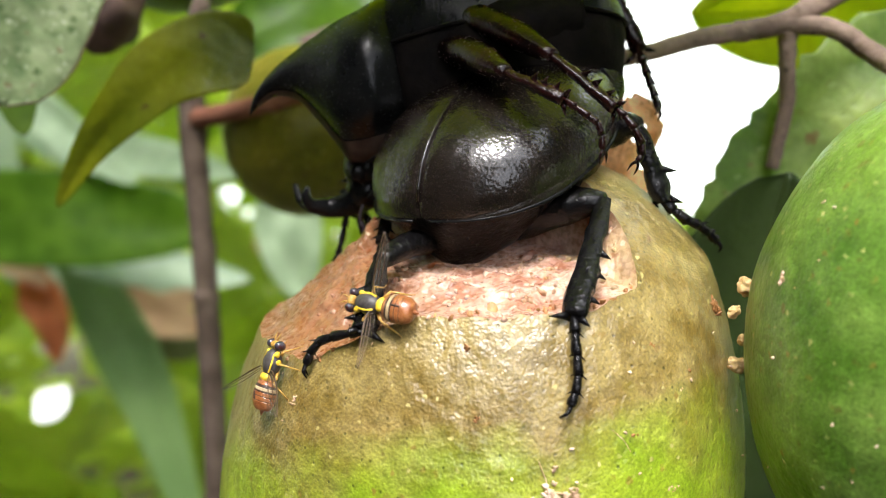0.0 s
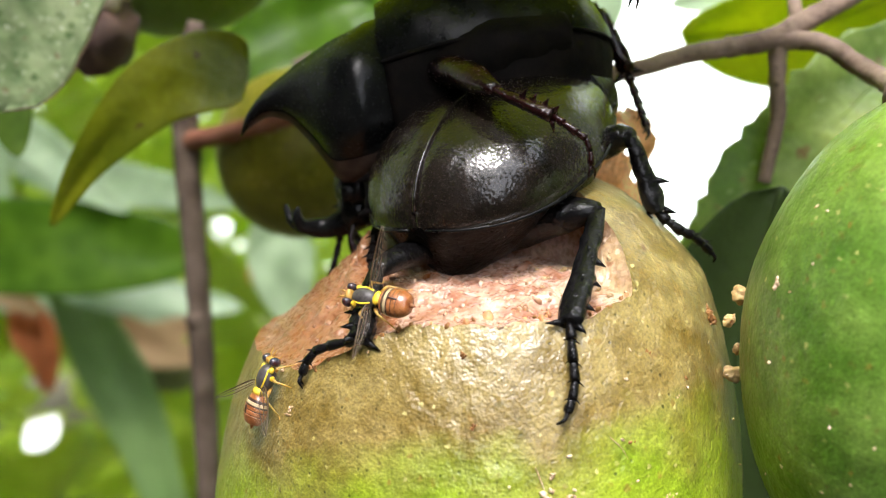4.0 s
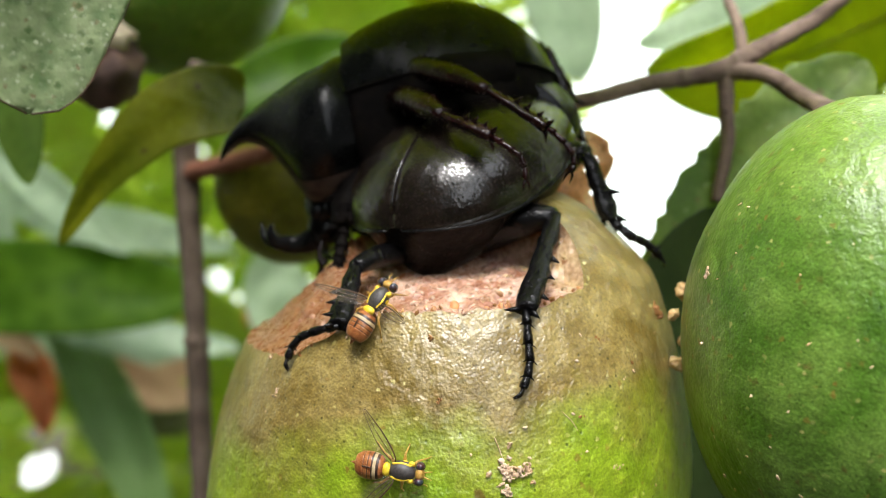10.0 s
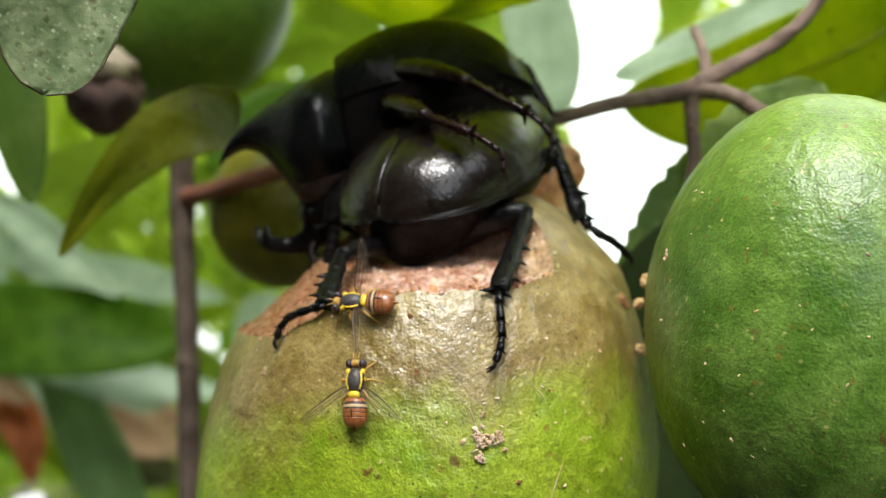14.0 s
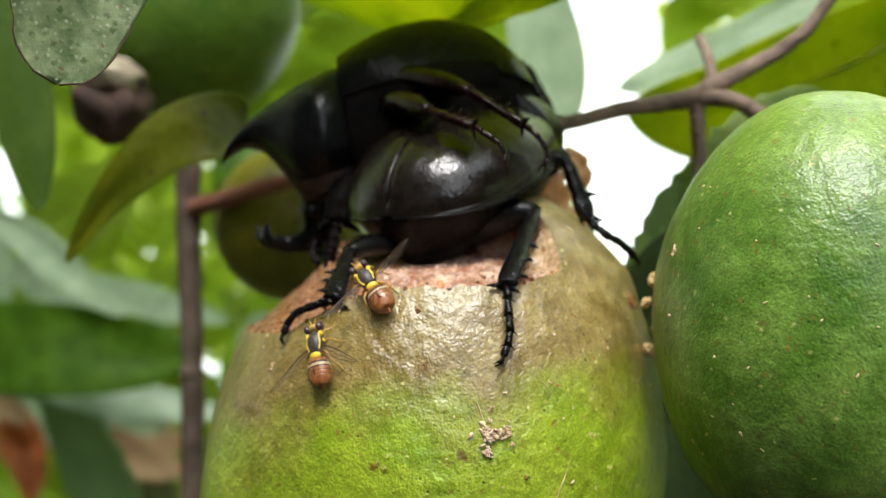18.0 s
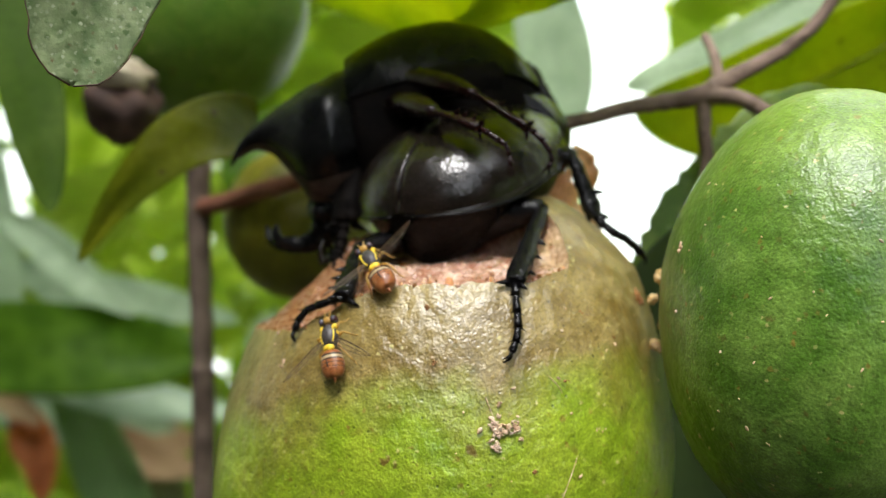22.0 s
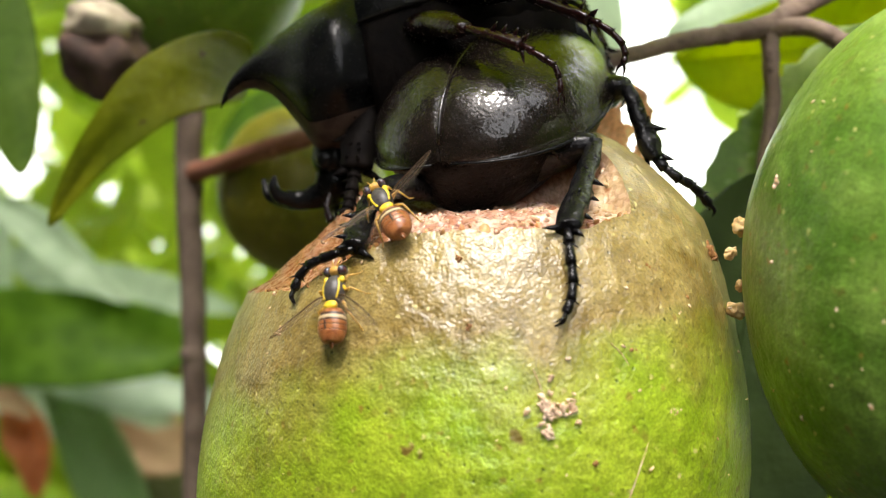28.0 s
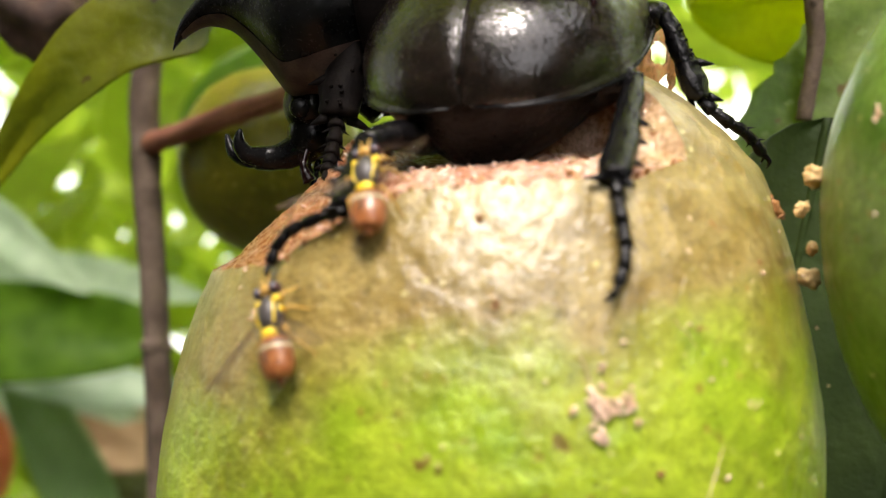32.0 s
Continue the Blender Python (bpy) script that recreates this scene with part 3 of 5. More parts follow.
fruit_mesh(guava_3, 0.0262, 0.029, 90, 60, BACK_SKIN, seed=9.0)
guava_4 = thing("guava", pose(-0.0292, 0.2080, 1.4778), "small dull olive guava hanging behind the twig", "fruit")
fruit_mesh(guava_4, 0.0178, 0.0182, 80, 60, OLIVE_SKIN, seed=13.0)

for g, top, lean in ((guava_3, 0.029, 0.003), (guava_4, 0.0184, 0.016)):
    bm = bmesh.new()
    tube(bm, spline([(0, 0, top - 0.001), (lean * 0.3, 0.001, top + 0.002), (lean, 0.004, top + 0.006)], 6), [0.0024, 0.0015, 0.0013], 10, 1, 0.2)
    part("stalk", bm, BARK, g, "short woody fruit stalk")


# ---- beetles ----
def case_shape(u, W, H):
    """Half width and height of the wing cases at u, from 0 at their tips to 1 at the pronotum."""
    w = W * (1 - abs(1 - min(1, u / 0.60)) ** 2.2) ** 0.5 * (1 - 0.16 * max(0, (u - 0.6) / 0.4) ** 2)
    h = H * (1 - abs(1 - min(1, u / 0.55)) ** 2.2) ** 0.60 * (1 - 0.22 * max(0, (u - 0.6) / 0.4) ** 2)
    return max(w, W * 0.06), max(h, H * 0.05)


def elytron(side, L, W, H, parent, mat, wrap=98):
    """One wing case: a domed half with a rolled outer margin and a raised seam edge. y runs to the head, from 0 at the tip."""
    bm = bmesh.new()
    rows = []
    nu, nv = 46, 34
    for i in range(nu + 1):
        u = i / nu
        y = L * u
        w, h = case_shape(u, W, H)
        row = []
        for k in range(nv + 1):
            a = radians(wrap) * k / nv
            x, z = w * math.sin(a), h * (math.cos(a) - 0.10 * (k / nv) ** 2)
            groove = 0.00028 * math.exp(-(k / 1.6) ** 2)
            dent = 0.00030 * noise.noise(V(x * 150 + side * 5, y * 110, 0)) + 0.00007 * noise.noise(V(x * 700 + side, y * 600, 0)) + 0.00004 * noise.noise(V(x * 1500 + side, y * 1500, 0))
            n = V(math.sin(a) / w, 0, math.cos(a) / h).normalized()
            p = V(x, y, z) + n * (dent - groove)
            if k >= nv - 1 and wrap > 90:
                p += V(0.00035, -0.0002, 0) * (1 if k == nv - 1 else 0.4)
            p.x = side * (p.x + 0.00004)
            row.append(p)
        rows.append(row)
    skin_rows(bm, rows, loop=False)
    case = part("elytron", bm, mat, parent)
    bm = bmesh.new()
    tube(bm, [q[-1] + V(side * 0.00012, -0.00005, 0.0001) for q in rows], [0.00016, 0.00030, 0.00032, 0.0003, 0.00026], 8)
    part("margin", bm, GLOSS if wrap > 90 else DEEP, case, "raised glossy edge of the wing case")
    return case


def leg(parent, hip, knee, ankle, toes, size=1.0, mat=None, spines=(0.45, 0.62, 0.82), out=(0, 0, 1), thigh=1.0):
    """A spiny beetle leg; the femur carries the tibia, the beaded tarsus and two claws."""
    mat = mat or LEG_BLACK
    hip, knee, ankle = Vector(hip), Vector(knee), Vector(ankle)
    mm = 0.001 * size
    bm = bmesh.new()
    tube(bm, spline([hip, hip.lerp(knee, 0.5) + V(0, 0, 0.0006), knee], 6), [1.5 * mm * thigh, 1.9 * mm * thigh, 1.6 * mm * thigh, 1.1 * mm], 14, 0.8)
    femur = part("leg", bm, mat, parent)
    bm = bmesh.new()
    tube(bm, spline([knee, knee.lerp(ankle, 0.3), knee.lerp(ankle, 0.7), ankle], 5), [0.75 * mm, 1.0 * mm, 1.15 * mm, 1.45 * mm, 1.25 * mm], 14, 0.7, 0.30)
    d = (ankle - knee).normalized()
    o = Vector(out)
    o = (o - d * o.dot(d)).normalized()
    for s in spines:
        b = knee.lerp(ankle, s)
        spike(bm, b + o * 0.6 * mm, b + o * 2.1 * mm + d * 0.7 * mm, 0.50 * mm)
    for sgn, ln in ((1, 1.7), (-1, 2.3)):
        spike(bm, ankle + o * sgn * 0.7 * mm, ankle + o * sgn * ln * mm + d * 0.7 * mm, 0.45 * mm)
    # rows of small grains along the ridges
    grain = random.Random(int(1e6 * abs(knee.x + ankle.z)))
    e1 = d.cross(o).normalized()
    for k in range(44):
        u, turn = grain.uniform(0.12, 0.95), math.radians(45 * (k % 8) + grain.uniform(-7, 7))
        r = mm * (0.85 + 0.4 * u)
        ball(bm, knee.lerp(ankle, u) + e1 * (r * math.cos(turn)) + o * (0.8 * r * math.sin(turn)), (0.15 * mm, 0.15 * mm, 0.15 * mm), 6, 4)
    part("tibia", bm, mat, femur)
    line = spline([ankle] + [Vector(q) for q in toes], 8)
    joints = 5
    for j in range(joints):
        bm = bmesh.new()
        i0, i1 = int(j * (len(line) - 1) / joints), int((j + 1) * (len(line) - 1) / joints)
        a, b = line[i0], line[i1]
        r = (0.56 - 0.03 * j) * mm
        if j == joints - 1:
            tube(bm, line[i0:], [0.32 * mm, 0.46 * mm, 0.52 * mm, 0.42 * mm], 9)
        else:
            tube(bm, [a.lerp(b, -0.08), a.lerp(b, 0.25), a.lerp(b, 0.7), a.lerp(b, 1.02)], [0.34 * mm, 0.42 * mm, r, r * 1.05], 9)
            for sg in (1, -1):
                spike(bm, b + o * 0.3 * sg * mm, b + o * 0.85 * sg * mm + (b - a).normalized() * 0.4 * mm, 0.13 * mm, 5)
        part("tarsus_segment", bm, mat, femur)
    e = (line[-1] - line[-3]).normalized()
    for sgn in (1, -1):
        bm = bmesh.new()
        sd = e.cross(o).normalized() * sgn
        tube(bm, spline([line[-1], line[-1] + e * 0.7 * mm + sd * 0.45 * mm, line[-1] + e * 1.3 * mm + sd * 0.5 * mm - o * 0.6 * mm], 5), [0.26 * mm, 0.2 * mm, 0.03 * mm], 7)
        part("claw", bm, mat, femur)
    return femur


def abdomen(parent, L, W, H, mat, plate=None):
    """The body under the wing cases: a keeled hull, whose end below the tips of the cases is a bare plate of its own."""
    ys = [0.0002 + (L * 0.98 - 0.0002) * (i / 47) ** 1.5 for i in range(48)]
    rows = []
    for y in ys:
        cw, ch = case_shape(y / L, W, H)
        deep = H * float(np.interp(y / L, (0, 0.03, 0.10, 0.28, 0.6, 1.0), (0.66, 0.90, 1.06, 1.20, 1.35, 1.35) if plate else (0.62, 0.84, 0.99, 1.08, 1.04, 0.95)))
        row = []
        for k in range(48):
            a = 2 * math.pi * k / 48
            if math.cos(a) > 0:
                row.append(V((0.95 if plate else 0.985) * cw * math.sin(a), y + 0.0003, ch * (0.85 if plate else 0.97) * math.cos(a) - 0.0006))
            else:
                d = -math.cos(a)
                wide = (0.95 if plate else 0.985) * cw * (1 - d ** (1.5 + 0.6 * min(1, 2.0 * y / L))) + 0.0010 * d * (1 - d ** 6)
                row.append(V(math.copysign(wide, math.sin(a)), y + 0.0003 + 0.0016 * d * (1 - y / L), -deep * d - 0.0006 + 0.00007 * math.sin(y * 5200) * (1 - d)))
        rows.append(row)
    cut = 20 if plate else 0
    bm = bmesh.new()
    skin_rows(bm, rows[max(0, cut - 1):])
    body = part("body", bm, mat, parent)
    if plate:
        bm = bmesh.new()
        skin_rows(bm, rows[:cut])
        part("pygidium", bm, plate, body, "finely pitted end plate of the abdomen")
    return body


def rows_part(name, rows, mat, parent, label=""):
    bm = bmesh.new()
    skin_rows(bm, rows)
    return part(name, bm, mat, parent, label)


def female():
    b = thing("rhinoceros_beetle", Matrix(), "black brown hornless beetle feeding on the open guava", "beetle")
    L, W, H = 0.0278, 0.0135, 0.0084
    body = abdomen(b, L, W, H, PITTED, PITTED)
    elytron(1, L, W, H, body, CHITIN)
    elytron(-1, L, W, H, body, CHITIN)
    rows = []
    for i in range(24):
        u = i / 23
        s = (1 - u ** 2.4) ** 0.5 if u < 1 else 0.0
        s = max(s, 0.25)
        rows.append([V(0.0108 * s * math.sin(2 * math.pi * k / 28), L + 0.0002 + 0.0115 * u, (0.0088 if math.cos(2 * math.pi * k / 28) > 0 else 0.0075) * s * math.cos(2 * math.pi * k / 28) - 0.002 * u) for k in range(28)])
    rows_part("pronotum", rows, GLOSS, body)
    bm = bmesh.new()
    ball(bm, (0, L + 0.0125, -0.0035), (0.0042, 0.0042, 0.003))
    part("head", bm, GLOSS, body)
    bm = bmesh.new()
    tube(bm, [V(0, y, 0.0009 + H * (1 - abs(1 - min(1, y / L / 0.55)) ** 2.2) ** 0.55 * (1 - 0.22 * max(0, (y / L - 0.6) / 0.4) ** 2) - 0.0011) for y in np.linspace(0.0006, L, 30)], [0.00022, 0.00026, 0.0003], 8)
    part("suture", bm, CHITIN, body)
    return b, body


she, she_body = female()
SHE = pose(-0.0023, 0.1007, 1.4798, 24, -5.8, -34.8)
she_body.matrix_local = SHE
leg(she, (0.0060, 0.1085, 1.4775), (0.0172, 0.1020, 1.4818), (0.0125, 0.0890, 1.4728), [(0.0126, 0.0872, 1.4700), (0.0127, 0.0860, 1.4674), (0.0119, 0.0851, 1.4653)], 1.0, out=(1, 0.2, 0.1), thigh=1.7)
leg(she, (-0.0005, 0.1065, 1.4765), (-0.0064, 0.0978, 1.4762), (-0.0078, 0.0908, 1.4708), [(-0.0106, 0.0921, 1.4699), (-0.0128, 0.0930, 1.4687), (-0.0138, 0.0930, 1.4666)], 1.0, out=(-1, -0.1, 0.2))
leg(she, (0.0190, 0.1140, 1.4870), (0.0222, 0.1110, 1.4888), (0.0252, 0.1095, 1.4803), [(0.0278, 0.1095, 1.4782), (0.0300, 0.1105, 1.4772), (0.0322, 0.1120, 1.4752)], 1.22, spines=(0.6,), out=(1, 0, 0.4))
leg(she, (-0.0060, 0.1220, 1.4800), (-0.0110, 0.1240, 1.4840), (-0.0125, 0.1245, 1.4760), [(-0.0135, 0.1240, 1.4715), (-0.0145, 0.1235, 1.4690)], 0.8, out=(-1, 0, 0.2))


def male():
    b = thing("rhinoceros_beetle", Matrix(), "glossy black horned beetle climbing over the other beetle", "beetle")
    L, W, H = 0.0285, 0.0120, 0.0136
    body = abdomen(b, L, W, H, DEEP)
    elytron(1, L, W, H, body, GLOSS, 66)
    elytron(-1, L, W, H, body, GLOSS, 66)
    # pronotum, a cape drawn out into a horn: mm forward of the wing cases' tips, its top, its lower edge and its half width
    rows = []
    cape = spline([V(f, t, w) for f, t, w in ((28.0, 8.9, 9.6), (30.0, 8.7, 11.0), (32.0, 8.0, 11.6), (34.5, 7.3, 10.6), (36.5, 6.5, 9.0), (38.0, 5.8, 7.4), (39.4, 5.2, 6.0), (41.3, 4.2, 4.4), (43.0, 3.3, 3.2), (44.6, 2.3, 2.2), (46.4, 0.8, 1.3), (47.6, -0.8, 0.7), (48.3, -2.4, 0.15))], 5)
    hem = spline([V(f, t, 0) for f, t in ((28.0, -10.2), (30.0, -10.6), (32.0, -10.8), (34.5, -10.9), (36.5, -10.4), (38.0, -7.6), (39.4, -4.9), (41.3, -2.0), (43.0, -0.9), (44.6, -0.6), (46.4, -1.2), (47.6, -2.0), (48.3, -2.6))], 5)
    for q, q2 in zip(cape, hem):
        f, top, low, wid = q.x * 0.001, q.y * 0.001, q2.y * 0.001, q.z * 0.001
        row = []
        for k in range(44):
            a = 2 * math.pi * k / 44
            c = math.cos(a)
            row.append(V(wid * math.copysign(abs(math.sin(a)) ** 0.9, math.sin(a)) * (1.0 if c > -0.3 else 0.9), f, (top + low) / 2 + (top - low) / 2 * math.copysign(abs(c) ** 0.9, c)))
        rows.append(row)
    rows_part("pronotum", rows, GLOSS, body)

    def at(x, f, u):
        return V(x * 0.001, f * 0.001, u * 0.001)
    # the hollow front of the cape, a shell just proud of its lower third
    bm = bmesh.new()
    skin_rows(bm, [[p + (p - sum(r, Vector()) / 44).normalized() * 0.00012 for p in r[15:30]] for r in rows[:-8]], loop=False)
    part("chest", bm, DULL, body, "dull brown hollow front under the horn")
    bm = bmesh.new()
    ball(bm, at(0, 34.9, -11.0), (0.0044, 0.0030, 0.0034), 26, 18, None, 0.14)
    ball(bm, at(0, 35.4, -14.0), (0.0034, 0.0027, 0.0029), 24, 16, None, 0.12)
    part("head", bm, GLOSS, body)
    bm = bmesh.new()
    tube(bm, spline([at(0, 35.2, -14.6), at(0, 37.6, -15.6), at(0, 39.8, -15.9), at(0, 41.9, -15.5)], 6), [0.0024, 0.0018, 0.0014, 0.0013], 16)
    tube(bm, spline([at(-0.2, 41.0, -15.6), at(-1.2, 42.6, -15.0), at(-1.9, 43.1, -13.6), at(-2.2, 42.6, -12.3)], 6), [0.0012, 0.0010, 0.0007, 0.0002], 12)
    tube(bm, spline([at(0.2, 41.2, -15.6), at(1.2, 43.2, -15.3), at(1.9, 44.6, -14.2), at(2.3, 44.9, -12.2)], 6), [0.0012, 0.0010, 0.0007, 0.0002], 12)
    part("head_horn", bm, GLOSS, body, "forked curved horn")
    for sx in (1, -1):
        bm = bmesh.new()
        ball(bm, at(3.9 * sx, 35.8, -11.4), (0.0009, 0.0012, 0.0012), 12, 10)
        part("eye", bm, GLOSS, body)
    for sx in (1, -1):
        bm = bmesh.new()
        tube(bm, spline([at(2.0 * sx, 36.0, -15.6), at(2.8 * sx, 36.8, -17.4), at(3.0 * sx, 36.4, -19.2)], 4), [0.0004, 0.0004, 0.0008], 8)
        part("feeler", bm, RED, body)
    return b, body


he, he_body = male()
HE = pose(0.0195, 0.1235, 1.4990, 0, 0, 90) @ pose(0, 0, 0, -10, 0, 0)
he_body.matrix_local = HE
bm = bmesh.new()
tube(bm, spline([(-0.0059, 0.1168, 1.4917), (-0.0023, 0.116, 1.4957), (0.0041, 0.1151, 1.4988), (0.0122, 0.1171, 1.5004)], 8), [0.0026, 0.0040, 0.0042, 0.0034], 20, 0.9, 0.1)
part("underside", bm, DEEP, he, "matt black underside of the thorax")
he_leg = leg(he, (-0.0024, 0.1182, 1.5008), (0.0088, 0.1039, 1.4975), (0.0154, 0.0997, 1.4931), [(0.0171, 0.0986, 1.4916), (0.0185, 0.0985, 1.4895), (0.0181, 0.0984, 1.4881)], 0.78, RED, out=(0, -0.3, 1), thigh=1.6)
leg(he, (-0.0031, 0.116, 1.4965), (0.0033, 0.1019, 1.4946), (0.0089, 0.0977, 1.4922), [(0.011, 0.0966, 1.4907), (0.0123, 0.0965, 1.4897), (0.0127, 0.0964, 1.4873)], 0.78, RED, out=(0, -0.3, 1), thigh=1.6)
leg(he, (0.0130, 0.1280, 1.5000), (0.0182, 0.1275, 1.5040), (0.0220, 0.1270, 1.4960), [(0.0228, 0.1240, 1.4925), (0.0232, 0.1200, 1.4895)], 1.15, RED, spines=(), out=(1, 0, 0.3))
leg(he, (-0.0030, 0.1235, 1.5000), (-0.0080, 0.1190, 1.4935), (-0.0095, 0.1145, 1.4800), [(-0.0100, 0.1120, 1.4765), (-0.0104, 0.1105, 1.4745)], 1.6, DEEP, spines=(0.7,), out=(-1, 0, 0.2))


# ---- twigs and leaves ----
def twig(name, lines, mat, label, category="twig"):
    """Branches as tapered, knotty tubes; the first carries the others."""
    first = None
    for pts, radii in lines:
        bm = bmesh.new()
        tube(bm, spline(pts, 10), radii, 14, 1.0, 0.16)
        if first is None:
            first = tagged(part(name, bm, mat), label, category)
        else:
            part("side_shoot", bm, mat, first)
    line = spline(lines[0][0], 10)
    for u in (0.37,):
        q = line[int(u * (len(line) - 1))]
        r = taper(lines[0][1], len(line))[int(u * (len(line) - 1))]
        bm = bmesh.new()
        ball(bm, q, (r * 1.12, r * 1.12, r * 1.12), 16, 12, None, 0.3)
        part("knot", bm, mat, first, "swollen bark knot")
    return first


def leaf(mid, width, normal, mat, label, cup=0.15, wave=0.04, seed=0.0, edge=None, ragged=0.0, blunt=0.0, n=26, rib=None, skew=0.85):
    """A leaf on the bent line mid from stalk to tip: a blade with thickness, sunk veins and a midrib of its own."""
    line = spline(mid, 10)
    cnt = len(line)
    top, low = [], []
    nrm = Vector(normal).normalized()
    for i, p in enumerate(line):
        u = i / (cnt - 1)
        d = (line[min(i + 1, cnt - 1)] - line[max(i - 1, 0)]).normalized()
        side = d.cross(nrm).normalized()
        up = side.cross(d).normalized()
        w = width * 0.5 * (math.sin(math.pi * min(1, u ** skew)) ** 0.75 * (1 - blunt) + blunt * (1 - abs(2 * u - 1) ** 4) ** 0.5) + 0.0002
        a, b = [], []
        for k in range(n + 1):
            v = 2 * k / n - 1
            ww = w * (1 + ragged * noise.noise(V(u * 14, math.copysign(1, v), seed)) * abs(v) ** 3 + ragged * 0.5 * noise.noise(V(u * 45, v, seed)) * abs(v) ** 6)
            z = cup * w * (abs(v) ** 1.6) + wave * width * noise.noise(V(u * 3.1, v * 1.2, seed))
            vein = 0.006 * width * math.cos((u * 11 - abs(v) * 1.5) * 2 * math.pi) * (1 - abs(v)) * min(1, abs(v) * 6)
            q = p + side * (ww * v) + up * (z + vein)
            a.append(q + up * 0.00012)
            b.append(q - up * 0.00012)
        top.append(a)
        low.append(b)
    bm = bmesh.new()
    rows = [a + b[::-1] for a, b in zip(top, low)]
    skin_rows(bm, rows)
    ob = tagged(part("leaf", bm, mat), label, "leaf", "leaves of the guava tree")
    bm = bmesh.new()
    tube(bm, [a[n // 2] - nrm * 0.0002 for a in top], [width * 0.022, width * 0.012, width * 0.004], 8)
    part("midrib", bm, rib or mat, ob)
    if edge:
        bm = bmesh.new()
        tube(bm, [a[-1] for a in top[3:]], [width * 0.002, width * 0.005, width * 0.003, width * 0.006], 7, 1, 0.9)
        tube(bm, [a[0] for a in top[cnt // 2:]], [width * 0.001, width * 0.002, width * 0.006], 7, 1, 0.9)
        part("withered_edge", bm, edge, ob, "brown withered leaf edge")
    return ob


twig("branch", [([(-0.0480, 0.2000, 1.5050), (-0.0517, 0.2017, 1.4880), (-0.0506, 0.2000, 1.4500), (-0.0500, 0.1982, 1.4108), (-0.0515, 0.1960, 1.3000), (-0.06, 0.20, 1.10), (-0.07, 0.23, 0.0)], [0.0016, 0.0030, 0.0025, 0.0026, 0.0029, 0.004, 0.006])], BARK, "grey brown upright twig with a swollen joint", "branch")
twig("branch", [([(-0.0505, 0.2000, 1.4812), (-0.0360, 0.1890, 1.4847), (-0.0268, 0.1860, 1.4872), (-0.0169, 0.1840, 1.4895), (0.0150, 0.1840, 1.4930)], [0.0021, 0.0019, 0.0018, 0.0020])], RED_BARK, "reddish side twig running to the small guava", "branch")
twig("branch", [
    ([(0.0000, 0.1400, 1.4930), (0.0236, 0.1357, 1.4954), (0.0350, 0.1357, 1.4982), (0.0456, 0.1357, 1.5000), (0.0511, 0.1358, 1.5028), (0.0611, 0.1360, 1.5084), (0.0675, 0.1362, 1.5149), (0.0800, 0.1370, 1.5350)], [0.0013, 0.0012, 0.0013, 0.0017, 0.0013, 0.0011, 0.0010]),
    ([(0.0470, 0.1357, 1.5000), (0.0520, 0.1330, 1.4995), (0.0562, 0.1300, 1.4964), (0.0562, 0.1200, 1.4942), (0.0520, 0.1094, 1.4933)], [0.0014, 0.0013, 0.0014, 0.0018]),
    ([(0.0470, 0.1357, 1.4991), (0.0474, 0.1362, 1.4945), (0.0481, 0.1372, 1.4890), (0.0470, 0.1380, 1.4800)], [0.0013, 0.0011, 0.0010]),
    ([(0.0495, 0.1358, 1.5020), (0.0500, 0.1400, 1.5070), (0.0505, 0.1480, 1.5120)], [0.0010, 0.0008]),
], PALE_BARK, "pale brown forked branch that carries the green guava", "branch")

leaf([(-0.0175, 0.0800, 1.5330), (-0.0262, 0.0781, 1.5190), (-0.0318, 0.0772, 1.5060), (-0.0342, 0.0762, 1.4938)], 0.0152, (0.35, -0.75, -0.55), LEAF_DUSTY, "dusty grey green leaf with a brown withered edge", 0.10, 0.05, 1.0, LEAF_EDGE, 0.12, 0.40)
leaf([(-0.0287, 0.151, 1.4956), (-0.0352, 0.1511, 1.4958), (-0.0428, 0.1513, 1.493), (-0.0494, 0.1513, 1.4874), (-0.0562, 0.1533, 1.4803), (-0.0625, 0.1552, 1.4713)], 0.0121, (0.15, -0.95, 0.25), LEAF_OLIVE, "olive green drooping leaf with a pointed tip", 0.12, 0.05, 2.0, skew=0.44)
leaf([(-0.0950, 0.1806, 1.5400), (-0.0835, 0.1800, 1.5150), (-0.0790, 0.1790, 1.4950), (-0.0767, 0.1781, 1.4801)], 0.0125, (0.5, -0.85, 0.1), LEAF_DARK, "dark green hanging leaf", 0.1, 0.05, 3.0)
leaf([(-0.048, 0.136, 1.5554), (-0.018, 0.135, 1.5404), (0.003, 0.134, 1.5304), (0.019, 0.135, 1.5239), (0.027, 0.141, 1.5179)], 0.1100, (0.1, -0.22, -0.97), LEAF_YELLOW, "broad sunlit yellow green leaf above the beetles", 0.05, 0.04, 4.0, blunt=0.5)
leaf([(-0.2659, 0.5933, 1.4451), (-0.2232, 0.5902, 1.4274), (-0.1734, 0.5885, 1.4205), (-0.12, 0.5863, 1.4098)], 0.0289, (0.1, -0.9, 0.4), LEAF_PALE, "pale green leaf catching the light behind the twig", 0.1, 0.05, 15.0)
leaf([(0.1100, 0.1790, 1.5250), (0.0900, 0.1781, 1.5120), (0.0650, 0.1779, 1.5030), (0.0440, 0.1781, 1.5020)], 0.0300, (0.05, -0.8, -0.55), LEAF_YELLOW, "large yellow green leaf behind the branch", 0.08, 0.05, 5.0)
